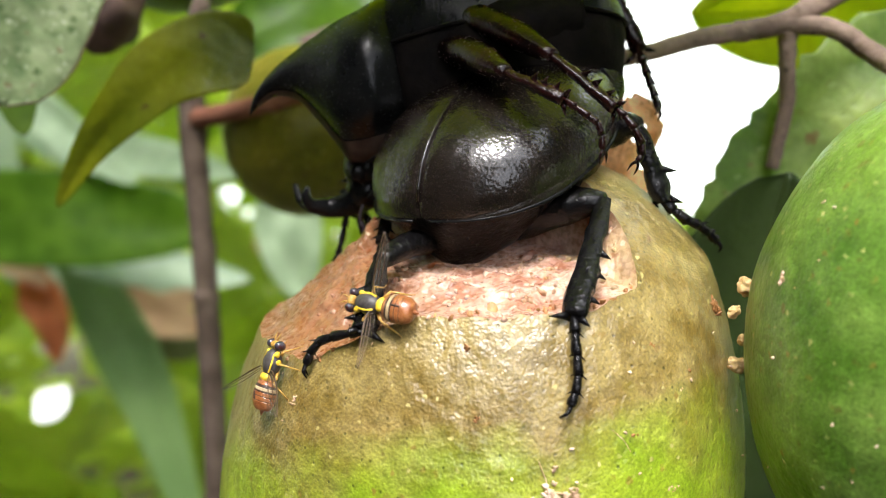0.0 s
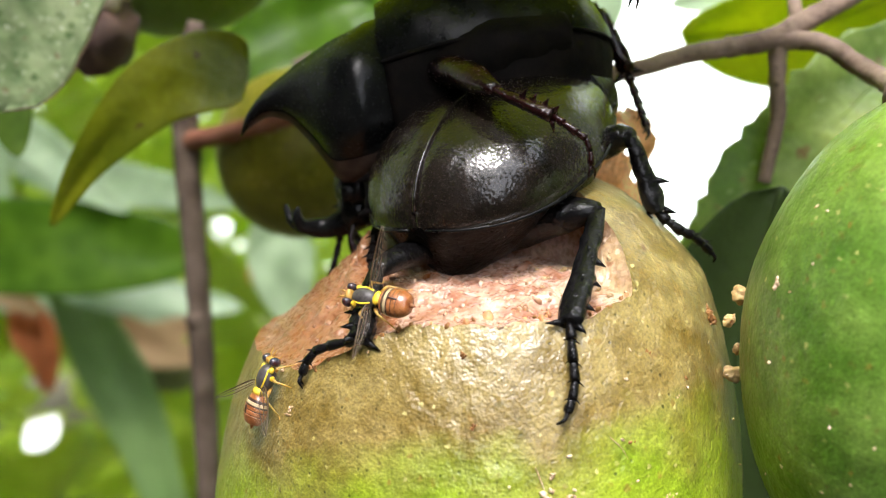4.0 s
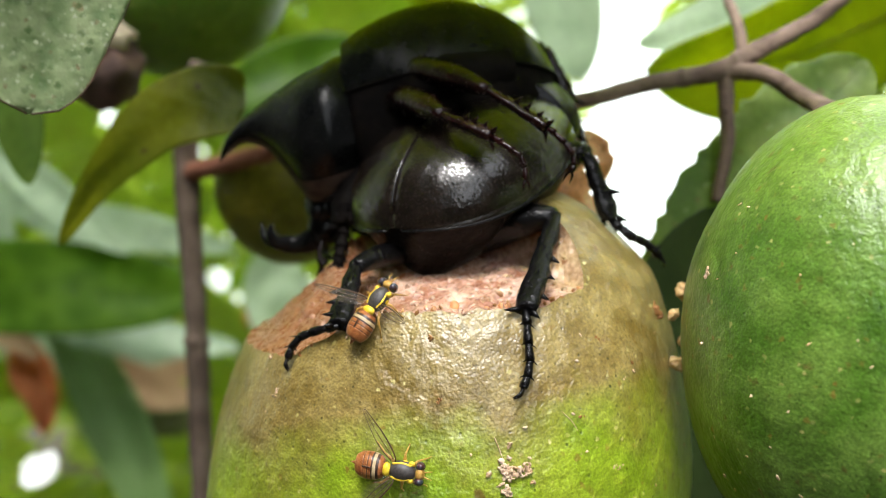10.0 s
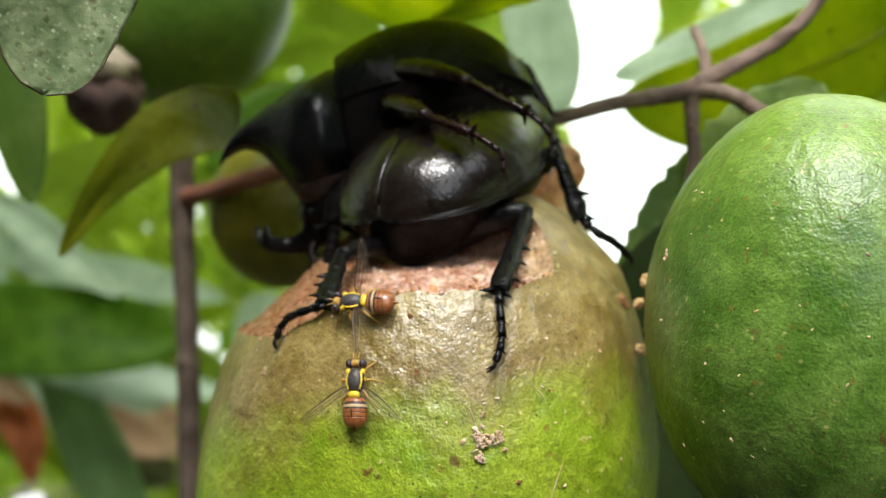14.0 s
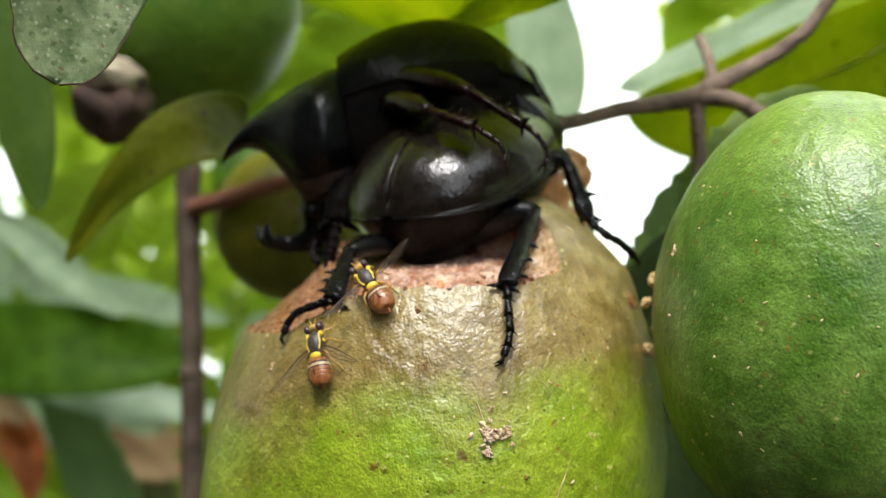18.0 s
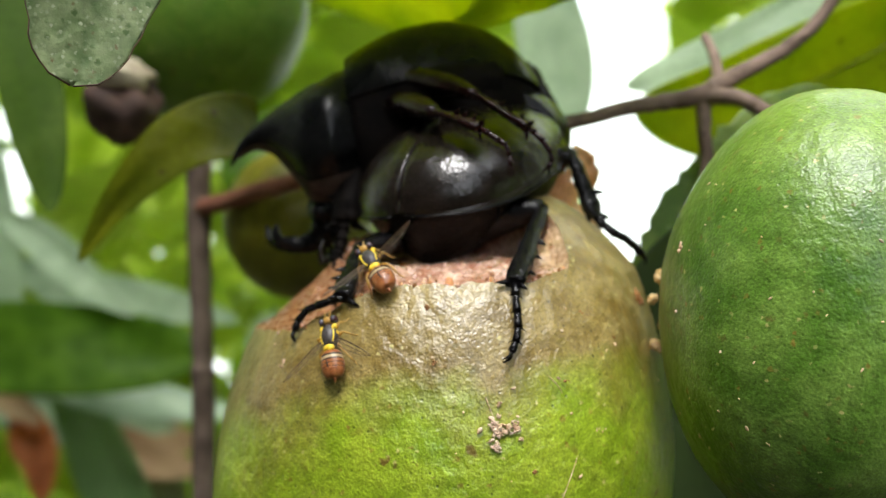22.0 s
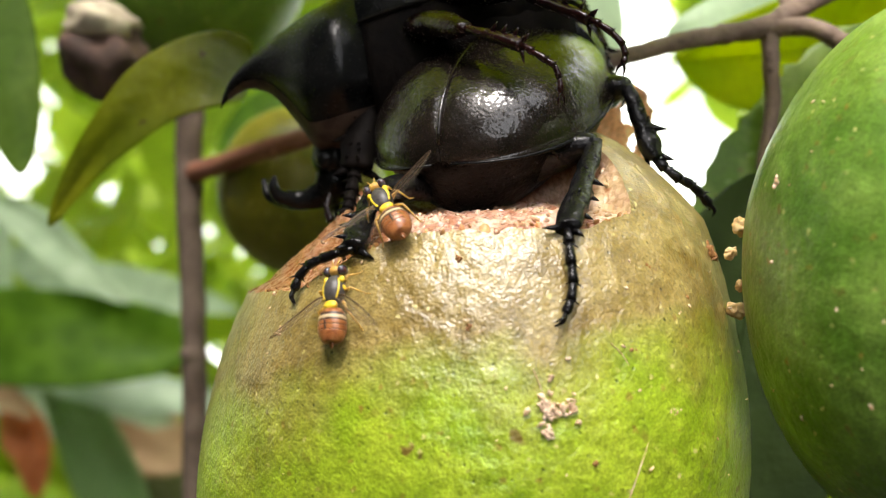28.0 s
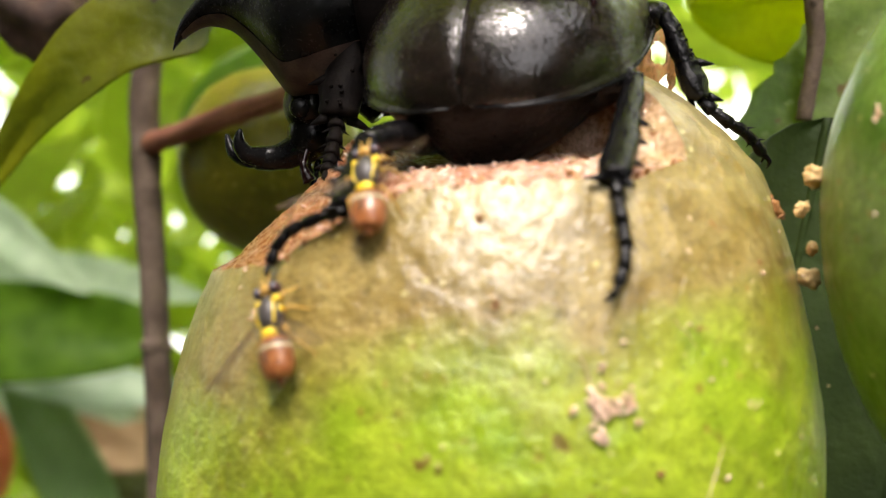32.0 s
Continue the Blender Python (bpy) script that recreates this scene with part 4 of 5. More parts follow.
leaf([(0.0880, 0.1850, 1.5300), (0.0700, 0.1830, 1.5170), (0.0560, 0.1820, 1.5110), (0.0430, 0.1810, 1.5070)], 0.0110, (0, -0.9, 0.35), LEAF_PALE, "pale leaf underside over the branch", 0.1, 0.05, 6.0)
leaf([(0.0300, 0.2300, 1.5480), (0.0320, 0.2292, 1.5300), (0.0360, 0.2285, 1.5130), (0.0390, 0.2280, 1.5020)], 0.0190, (0.1, -1, 0), LEAF_PALE, "pale green blurred leaf by the bright gap", 0.1, 0.04, 7.0)
leaf([(0.0714, 0.1426, 1.5020), (0.0625, 0.1412, 1.4932), (0.0528, 0.1398, 1.4827), (0.0431, 0.1384, 1.4713), (0.0347, 0.1379, 1.4590)], 0.0190, (-0.2, -0.95, 0.2), LEAF_EATEN, "mottled green insect-eaten leaf behind the guavas", 0.1, 0.06, 8.0, None, 0.25)
leaf([(-0.255, 0.4367, 1.4134), (-0.204, 0.4367, 1.4142), (-0.153, 0.4357, 1.4126), (-0.1088, 0.4352, 1.4117)], 0.0442, (0, -0.97, 0.2), LEAF, "green leaf lying level in the shade", 0.1, 0.05, 9.0, blunt=0.5)
leaf([(-0.2465, 0.4726, 1.419), (-0.1955, 0.4704, 1.4003), (-0.1496, 0.4692, 1.3833), (-0.0952, 0.4675, 1.3765)], 0.0290, (0, -0.8, 0.6), LEAF_TEAL, "dull grey green leaf under the dark one", 0.1, 0.05, 10.0)
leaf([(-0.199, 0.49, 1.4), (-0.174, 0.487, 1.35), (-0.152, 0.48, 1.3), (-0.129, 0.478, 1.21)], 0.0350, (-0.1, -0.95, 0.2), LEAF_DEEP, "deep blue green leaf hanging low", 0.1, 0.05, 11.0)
leaf([(-0.2261, 0.476, 1.524), (-0.2244, 0.4746, 1.49), (-0.2176, 0.4726, 1.4475), (-0.2091, 0.4712, 1.405)], 0.0220, (0.2, -1, 0.1), LEAF_PALE, "pale grey green hanging leaf", 0.1, 0.05, 12.0)
leaf([(-0.244, 0.5542, 1.3625), (-0.2372, 0.5525, 1.3455), (-0.2321, 0.5525, 1.3285), (-0.2304, 0.5516, 1.303)], 0.0272, (0, -1, 0.2), LEAF_DRY, "dry orange brown leaf", 0.2, 0.1, 13.0)
leaf([(-0.2125, 0.5542, 1.3506), (-0.187, 0.5525, 1.3387), (-0.1615, 0.5525, 1.3302), (-0.136, 0.5516, 1.3234)], 0.0255, (0, -1, 0.2), LEAF_TAN, "dry pale brown leaf", 0.2, 0.1, 14.0)

leaf([(-0.2132, 0.5729, 1.3358), (-0.1957, 0.5716, 1.3288), (-0.1783, 0.5704, 1.3219), (-0.1539, 0.5691, 1.315)], 0.022, (0, -1, 0.3), LEAF_TAN, "dry pale brown leaf", 0.2, 0.1, 22.0)
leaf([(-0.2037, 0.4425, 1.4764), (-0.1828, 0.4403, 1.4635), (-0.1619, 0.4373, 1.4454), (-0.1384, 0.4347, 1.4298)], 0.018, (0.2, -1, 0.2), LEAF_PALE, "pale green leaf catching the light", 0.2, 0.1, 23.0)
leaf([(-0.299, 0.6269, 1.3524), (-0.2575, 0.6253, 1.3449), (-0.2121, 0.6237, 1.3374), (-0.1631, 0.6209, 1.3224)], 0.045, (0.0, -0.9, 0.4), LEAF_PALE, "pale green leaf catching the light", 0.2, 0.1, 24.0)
leaf([(-0.0678, 0.4343, 1.4324), (-0.0704, 0.432, 1.4169), (-0.0679, 0.4288, 1.3962), (-0.0627, 0.4256, 1.3755)], 0.03, (0.1, -1, 0.1), LEAF_PALE, "pale green leaf behind the twig", 0.2, 0.1, 25.0)

# dark leaf added to fill the gap between the guavas with shade
leaf([(0.0480, 0.1330, 1.4800), (0.0430, 0.1330, 1.4550), (0.0390, 0.1310, 1.4300), (0.0360, 0.1280, 1.3950)], 0.0300, (-0.1, -0.98, 0.1), LEAF_SHADE, "dark green leaf added as the shade between the guavas", 0.1, 0.05, 26.0)

leaf([(-0.1096, 0.6086, 1.3802), (-0.1124, 0.607, 1.3732), (-0.1146, 0.605, 1.3644), (-0.116, 0.6032, 1.3567)], 0.013, (0, -1, 0.2), LEAF_DRY, "dry orange brown leaf", 0.2, 0.1, 21.0)

# made-up white leaf in place of a round, blurred glint of light
leaf([(-0.1593, 0.371, 1.3424), (-0.1613, 0.3764, 1.3447), (-0.1633, 0.3818, 1.3471), (-0.1653, 0.3874, 1.35)], 0.0145, (0, -0.75, 0.65), LEAF_GLINT, "small white leaf added as a blurred bright glint", 0.2, 0.1, 27.0, blunt=0.9)
leaf([(-0.3606, 0.914, 1.2606), (-0.3241, 0.9128, 1.2546), (-0.2928, 0.9117, 1.2487), (-0.2455, 0.9109, 1.2582)], 0.036, (0, -0.8, 0.5), LEAF_TAN, "dry tan curled leaf", 0.2, 0.1, 28.0)

leaf([(-0.2491, 0.6400, 1.3565), (-0.2208, 0.6413, 1.3456), (-0.1925, 0.6426, 1.3312), (-0.1633, 0.6440, 1.3129)], 0.0362, (0, -0.95, 0.3), LEAF_LITTER, "dull brown dying leaf low behind the twig", 0.2, 0.1, 31.0)
leaf([(-0.3280, 0.6600, 1.3725), (-0.3064, 0.6613, 1.3592), (-0.2847, 0.6626, 1.3484), (-0.2624, 0.6640, 1.3399)], 0.0392, (0, -0.95, 0.3), LEAF_LITTER, "dull brown dying leaf low behind the twig", 0.2, 0.1, 32.0)
leaf([(-0.2163, 0.6000, 1.2942), (-0.1949, 0.6013, 1.3108), (-0.1735, 0.6026, 1.3240), (-0.1515, 0.6040, 1.3340)], 0.0214, (0, -0.95, 0.3), LEAF_TAN, "dry pale brown leaf", 0.2, 0.1, 33.0)
leaf([(-0.2319, 0.6800, 1.3037), (-0.2147, 0.6813, 1.2896), (-0.1975, 0.6826, 1.2755), (-0.1797, 0.6840, 1.2610)], 0.0485, (0, -0.95, 0.3), LEAF_MUTED, "dull olive leaf low in the shade", 0.2, 0.1, 34.0)
leaf([(-0.2966, 0.7000, 1.4003), (-0.3225, 0.7013, 1.3804), (-0.3484, 0.7026, 1.3604), (-0.3751, 0.7040, 1.3399)], 0.0457, (0, -0.95, 0.3), LEAF_MUTED, "dull olive leaf low in the shade", 0.2, 0.1, 35.0)
leaf([(-0.0737, 0.3300, 1.4875), (-0.0550, 0.3313, 1.5000), (-0.0363, 0.3326, 1.5091), (-0.0170, 0.3340, 1.5150)], 0.0301, (0, -0.95, 0.3), LEAF, "green leaf hanging behind the small guava", 0.2, 0.1, 36.0)
leaf([(-0.2667, 0.5400, 1.3815), (-0.2538, 0.5413, 1.3737), (-0.2410, 0.5426, 1.3642), (-0.2277, 0.5440, 1.3526)], 0.0177, (0, -0.95, 0.3), LEAF_TAN, "dry pale brown leaf", 0.2, 0.1, 37.0)

# dried calyx on the end of the dark guava
cal = thing("calyx", pose(-0.0640, 0.1890, 1.5030), "dried dark brown fruit calyx with a pale rim", "calyx")
bm = bmesh.new()
ball(bm, (0, 0, 0), (0.0085, 0.0085, 0.0075), 24, 16, bumpy=0.35)
part("cup", bm, CALYX, cal)
bm = bmesh.new()
ball(bm, (-0.0005, -0.0015, 0.0062), (0.0068, 0.0075, 0.0045), 24, 14, bumpy=0.4)
part("rim", bm, CALYX_PALE, cal)

# far canopy, one mass of leaves that nobody could count, with gaps to the sky; darker leaves out of view are added to
# block light
rng = random.Random(5)
bm = bmesh.new()
GAPS = ((0.16, 0.37, 1.31, 1.545), (0.105, 0.150, 1.56, 1.75), (0.16, 0.23, 1.55, 1.75), (-0.46, -0.42, 1.515, 1.55), (-0.42, -0.39, 1.115, 1.145))
# openings in the unseen leaves, aimed to shape the highlights
OPEN_SKY = ((V(0.12, -0.34, 0.92).normalized(), 34), (V(0.20, -0.88, 0.40).normalized(), 18), (V(0.42, 0.60, 0.68).normalized(), 17))


def far_leaf(bm, c, ln, wd, rot):
    a = [c + rot @ V(ln * (t - 0.5), s * wd * math.sin(math.pi * min(0.97, t + 0.03)) ** 0.8, 0.12 * ln * (t - 0.5) ** 2 + 0.1 * wd * abs(s)) for t in (0, 0.2, 0.45, 0.7, 1) for s in (-0.5, 0, 0.5)]
    v = [bm.verts.new(p) for p in a]
    for r in range(4):
        for k in range(2):
            bm.faces.new((v[3 * r + k], v[3 * r + k + 1], v[3 * r + k + 4], v[3 * r + k + 3]))


shade = bmesh.new()
count = 0
while count < 13000:
    d = V(rng.gauss(0, 1), rng.gauss(0, 1), rng.gauss(0, 1)).normalized()
    if d.z < -0.6:
        continue
    rad = rng.uniform(0.8, 2.0)
    c = V(0, 0.1, 1.48) + d * rad
    if c.y > 0.2:
        k = 1.0 / c.y
        px, pz, mar = c.x * k, 1.48 + (c.z - 1.48) * k, 0.045 * k
        if any(x0 - mar < px < x1 + mar and z0 - mar < pz < z1 + mar for x0, x1, z0, z1 in GAPS):
            continue
    if any(d.angle(o) < radians(w + 9 * noise.noise(d * 5)) for o, w in OPEN_SKY):
        continue
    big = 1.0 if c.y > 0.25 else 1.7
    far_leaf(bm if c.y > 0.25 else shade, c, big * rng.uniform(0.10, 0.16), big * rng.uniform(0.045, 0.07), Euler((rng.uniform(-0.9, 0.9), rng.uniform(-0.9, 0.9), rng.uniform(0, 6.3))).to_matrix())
    count += 1
count = 0
while count < 9000:
    c = V(rng.uniform(-3.2, 3.2), rng.uniform(1.9, 4.7), rng.uniform(0.0, 3.6))
    if (c.x / 3.2) ** 4 + ((c.y - 3.2) / 1.5) ** 4 > 0.85 + 0.5 * noise.noise(c * 1.3):
        continue
    k = 1.0 / c.y
    px, pz, mar = c.x * k, 1.48 + (c.z - 1.48) * k, 0.05 * k
    if any(x0 - mar < px < x1 + mar and z0 - mar < pz < z1 + mar for x0, x1, z0, z1 in GAPS):
        continue
    far_leaf(bm, c, rng.uniform(0.12, 0.24), rng.uniform(0.06, 0.12), Euler((rng.uniform(-0.9, 0.9), rng.uniform(-0.9, 0.9), rng.uniform(0, 6.3))).to_matrix())
    count += 1
tagged(part("far_foliage", bm, FAR_GREEN), "bright green blurred tree foliage all round", "foliage", kind="stuff")
tagged(part("light_blocking_foliage", shade, BLOCKER_GREEN), "unseen dark foliage added to block light round the beetles", "foliage", kind="stuff")

# ---- small things on the fruits ----
def crumbs(az, z, spread, sizes, label, mat=CRUMB, c=FRUIT, a=FA, h=FH, seed=1, group="crumbs on the guavas"):
    r = random.Random(seed)
    p, nrm = on_fruit(az, z, 0.0, c, a, h)
    bm = bmesh.new()
    for s in sizes:
        q = p + V(r.gauss(0, spread), r.gauss(0, spread) * 0.4, r.gauss(0, spread))
        d = q - c
        k = V(d.x / a, d.y / a, d.z / h).length
        q = c + d / k + nrm * s * 0.3
        ball(bm, q, (s * r.uniform(0.6, 1.9), s * r.uniform(0.25, 0.7), s * r.uniform(0.4, 1.2)), 9, 7, Euler((r.uniform(0, 3), r.uniform(0, 3), 0)).to_matrix(), 0.9)
    return tagged(part("crumb", bm, mat), label, "crumb", group, "stuff" if len(sizes) > 1 else "")


def clump(n, lo, hi, seed):
    r = random.Random(seed)
    return [r.uniform(lo, hi) for _ in range(n)]



BEIGE = "pinkish beige crumb of dried pulp stuck to the skin"
crumbs(7.4, 8.4, 0.00055, clump(60, 0.00010, 0.00030, 2), BEIGE, seed=2)
crumbs(11.2, 8.6, 0.00036, clump(34, 0.00009, 0.00024, 3), BEIGE, seed=3)
crumbs(7.0, 6.4, 0.00028, clump(26, 0.00009, 0.00024, 4), BEIGE, seed=4)
crumbs(7.9, 11.2, 0.00020, clump(5, 0.00012, 0.00024, 6), BEIGE, seed=6)
crumbs(31.1, 7.4, 0.00028, clump(22, 0.00009, 0.00022, 5), BEIGE, seed=5)
crumbs(-46, 14.0, 0.00030, clump(6, 0.00014, 0.00030, 7), BEIGE, seed=7)
crumbs(-9, 21.5, 0.00020, clump(4, 0.00012, 0.00024, 8), "small brown crumb on the skin", SCAR, seed=8)
crumbs(62.5, 21.7, 0.00060, clump(24, 0.00020, 0.00050, 9), "brown scab on the guava's shoulder", SCAR, seed=9)
RC, RA, RH = V(0.0504, 0.0894, 1.4688), 0.0203, 0.0269
crumbs(-82, 8.3, 0.00026, clump(9, 0.00014, 0.00030, 12), BEIGE, c=RC, a=RA, h=RH, seed=12)
rr = random.Random(21)
for i in range(26):
    crumbs(rr.uniform(-88, -10), rr.uniform(-14, 18), 0.00004, [rr.uniform(0.00008, 0.00020)], "tiny pale speck on the green skin", c=RC, a=RA, h=RH, seed=30 + i, group="specks on the guavas")
for i in range(40):
    crumbs(rr.uniform(-60, 60), rr.uniform(-4, 22), 0.00005, [rr.uniform(0.00008, 0.00020)], "tiny pale speck on the guava skin", seed=60 + i, group="specks on the guavas")
for i, (az, z) in enumerate(((-38, 12.5), (-30, 9.0), (33, 20.5), (41, 17.5), (24, 13.2), (-6, 15.5), (46, 22.5), (15, 3.5), (-24, 5.0))):
    crumbs(az, z, 0.00022, clump(7, 0.00006, 0.00016, 130 + i), "small brown scab fleck on the guava skin", SCAR, seed=130 + i, group="scab flecks on the guava")
# lumps of chewed pulp caught between the two guavas
for i, (p, s0, m) in enumerate((((0.0322, 0.1000, 1.4728), 0.0008, PULP), ((0.0312, 0.1000, 1.4700), 0.0006, PULP), ((0.0318, 0.1000, 1.4640), 0.0008, PULP), ((0.0326, 0.1010, 1.4665), 0.0005, PULP))):
    bm = bmesh.new()
    ball(bm, p, (s0, s0 * 0.9, s0 * 1.2), 26, 20, Matrix.Rotation(i, 3, "Y"), 0.55)
    tagged(part("pulp_lump", bm, m), "lump of dried pulp caught between the guavas", "pulp", "pulp lumps between the guavas")
# seed and bits on the flesh
for i, (az, z, sz) in enumerate(((-3.5, 25.6, 0.00055), (6, 25.2, 0.00035), (-12, 25.4, 0.00022), (21, 25.6, 0.00025), (-1, 24.6, 0.00022), (12, 25.5, 0.0002))):
    p, nn = on_fruit(az, z, -0.0026)
    bm = bmesh.new()
    ball(bm, p, (sz, sz, sz * 1.35), 14, 10, None, 0.15)
    tagged(part("seed", bm, AMBER), "amber brown seed on the chewed flesh", "seed", "seeds on the flesh")
# thin scratches and a hair on the skin
for i, pts in enumerate((((-12.5, 9.5), (-11.6, 7.0), (-10.2, 4.6), (-8.6, 2.4)), ((25.0, 5.0), (23.0, 2.5), (21.0, 0.0), (20.2, -1.2)), ((5.0, 12.0), (6.0, 10.6), (6.8, 9.4)), ((19.5, 14.0), (21.5, 12.9), (22.6, 11.8)))):
    bm = bmesh.new()
    tube(bm, spline([on_fruit(az, z, 0.00005)[0] for az, z in pts], 8), [0.00003, 0.00005, 0.00004, 0.00002], 6, 1, 0.6)
    part("scratch", bm, CRUMB, guava, "thin pale scratch").matrix_parent_inverse = guava.matrix_world.inverted()
# dried rim of flesh left standing behind the beetle's shoulder: a ragged, holed sheet with thickness
HOLES = ((0.62, 0.70, 0.13, 0.10), (0.80, 0.44, 0.11, 0.09), (0.42, 0.86, 0.10, 0.08))
front, back = [], []
for i in range(41):
    v = i / 40
    edge_x = float(np.interp(v, (0, 0.15, 0.4, 0.68, 0.88, 1.0), (29.2, 28.4, 26.8, 28.6, 27.6, 25.0))) + 0.5 * noise.noise(V(v * 17, 2, 0)) + 0.25 * noise.noise(V(v * 40, 5, 0))
    fr, bk = [], []
    for k in range(41):
        u = k / 40
        x = 19.0 + (edge_x - 19.0) * u
        y = 120.5 + 5.0 * u * u + 0.5 * noise.noise(V(u * 6, v * 6, 1)) + 1.2 * v
        z = 1477.0 + 14.4 * v * (1 - 0.12 * (1 - u)) + 0.5 * noise.noise(V(u * 9, v * 5, 4))
        thick = 0.75 * (1 - 0.6 * v) * (1 + 0.6 * noise.noise(V(u * 14, v * 14, 8)))
        fr.append(V(x, y - thick, z) * 0.001)
        bk.append(V(x, y + thick, z) * 0.001)
    front.append(fr)
    back.append(bk)


def open_cell(i, k):
    u, v = (k + 0.5) / 40, (i + 0.5) / 40
    return any(((u - a) / c) ** 2 + ((v - b) / d) ** 2 < 1 + 0.5 * noise.noise(V(u * 20, v * 20, a)) for a, b, c, d in HOLES)


bm = bmesh.new()
vf = [[bm.verts.new(p) for p in r] for r in front]
vb = [[bm.verts.new(p) for p in r] for r in back]
for i in range(40):
    for k in range(40):
        if open_cell(i, k):
            continue
        bm.faces.new((vf[i][k], vf[i][k + 1], vf[i + 1][k + 1], vf[i + 1][k]))
        bm.faces.new((vb[i][k], vb[i + 1][k], vb[i + 1][k + 1], vb[i][k + 1]))
        for (i1, k1), p, q in (((i - 1, k), (i, k), (i, k + 1)), ((i + 1, k), (i + 1, k + 1), (i + 1, k)), ((i, k - 1), (i + 1, k), (i, k)), ((i, k + 1), (i, k + 1), (i + 1, k + 1))):
            if not (0 <= i1 < 40 and 0 <= k1 < 40) or open_cell(i1, k1):
                bm.faces.new((vf[p[0]][p[1]], vb[p[0]][p[1]], vb[q[0]][q[1]], vf[q[0]][q[1]]))
part("dried_flesh", bm, AMBER, guava, "ragged amber rim of dried flesh").matrix_parent_inverse = guava.matrix_world.inverted()

# brown chewed bits along the torn edge of the skin
rr = random.Random(77)
for i in range(34):
    az = -62 + 96 * (i + rr.uniform(0, 1)) / 34
    p, nn = on_fruit(az, rim(az) * 1000 + rr.uniform(-0.2, 0.5), -0.0001)
    sz = rr.uniform(0.00010, 0.00030)
    bm = bmesh.new()
    ball(bm, p, (sz * rr.uniform(0.8, 1.8), sz, sz * 0.8), 12, 9, Euler((rr.uniform(0, 3), rr.uniform(0, 3), rr.uniform(0, 3))).to_matrix(), 0.8)
    tagged(part("chewed_bit", bm, rr.choice((SCAR, SCAR, AMBER))), "ragged chewed bit on the torn skin edge", "pulp", "chewed bits along the bite")

# grains of chewed pulp on the open flesh
rr = random.Random(91)
fv = [v.co.copy() for v in flesh_part.data.vertices if v.co.y < -0.010 and -0.020 < v.co.x < 0.020]
bm = bmesh.new()
for i in range(170):
    q = FRUIT + rr.choice(fv)
    sz = rr.uniform(0.00010, 0.00034)
    ball(bm, q, (sz * rr.uniform(0.7, 1.5), sz * rr.uniform(0.7, 1.5), sz), 8, 6, Euler((rr.uniform(0, 3), rr.uniform(0, 3), 0)).to_matrix(), 0.6)
tagged(part("pulp_grains", bm, FLESH), "small wet grains of chewed pink pulp", "pulp", kind="stuff")


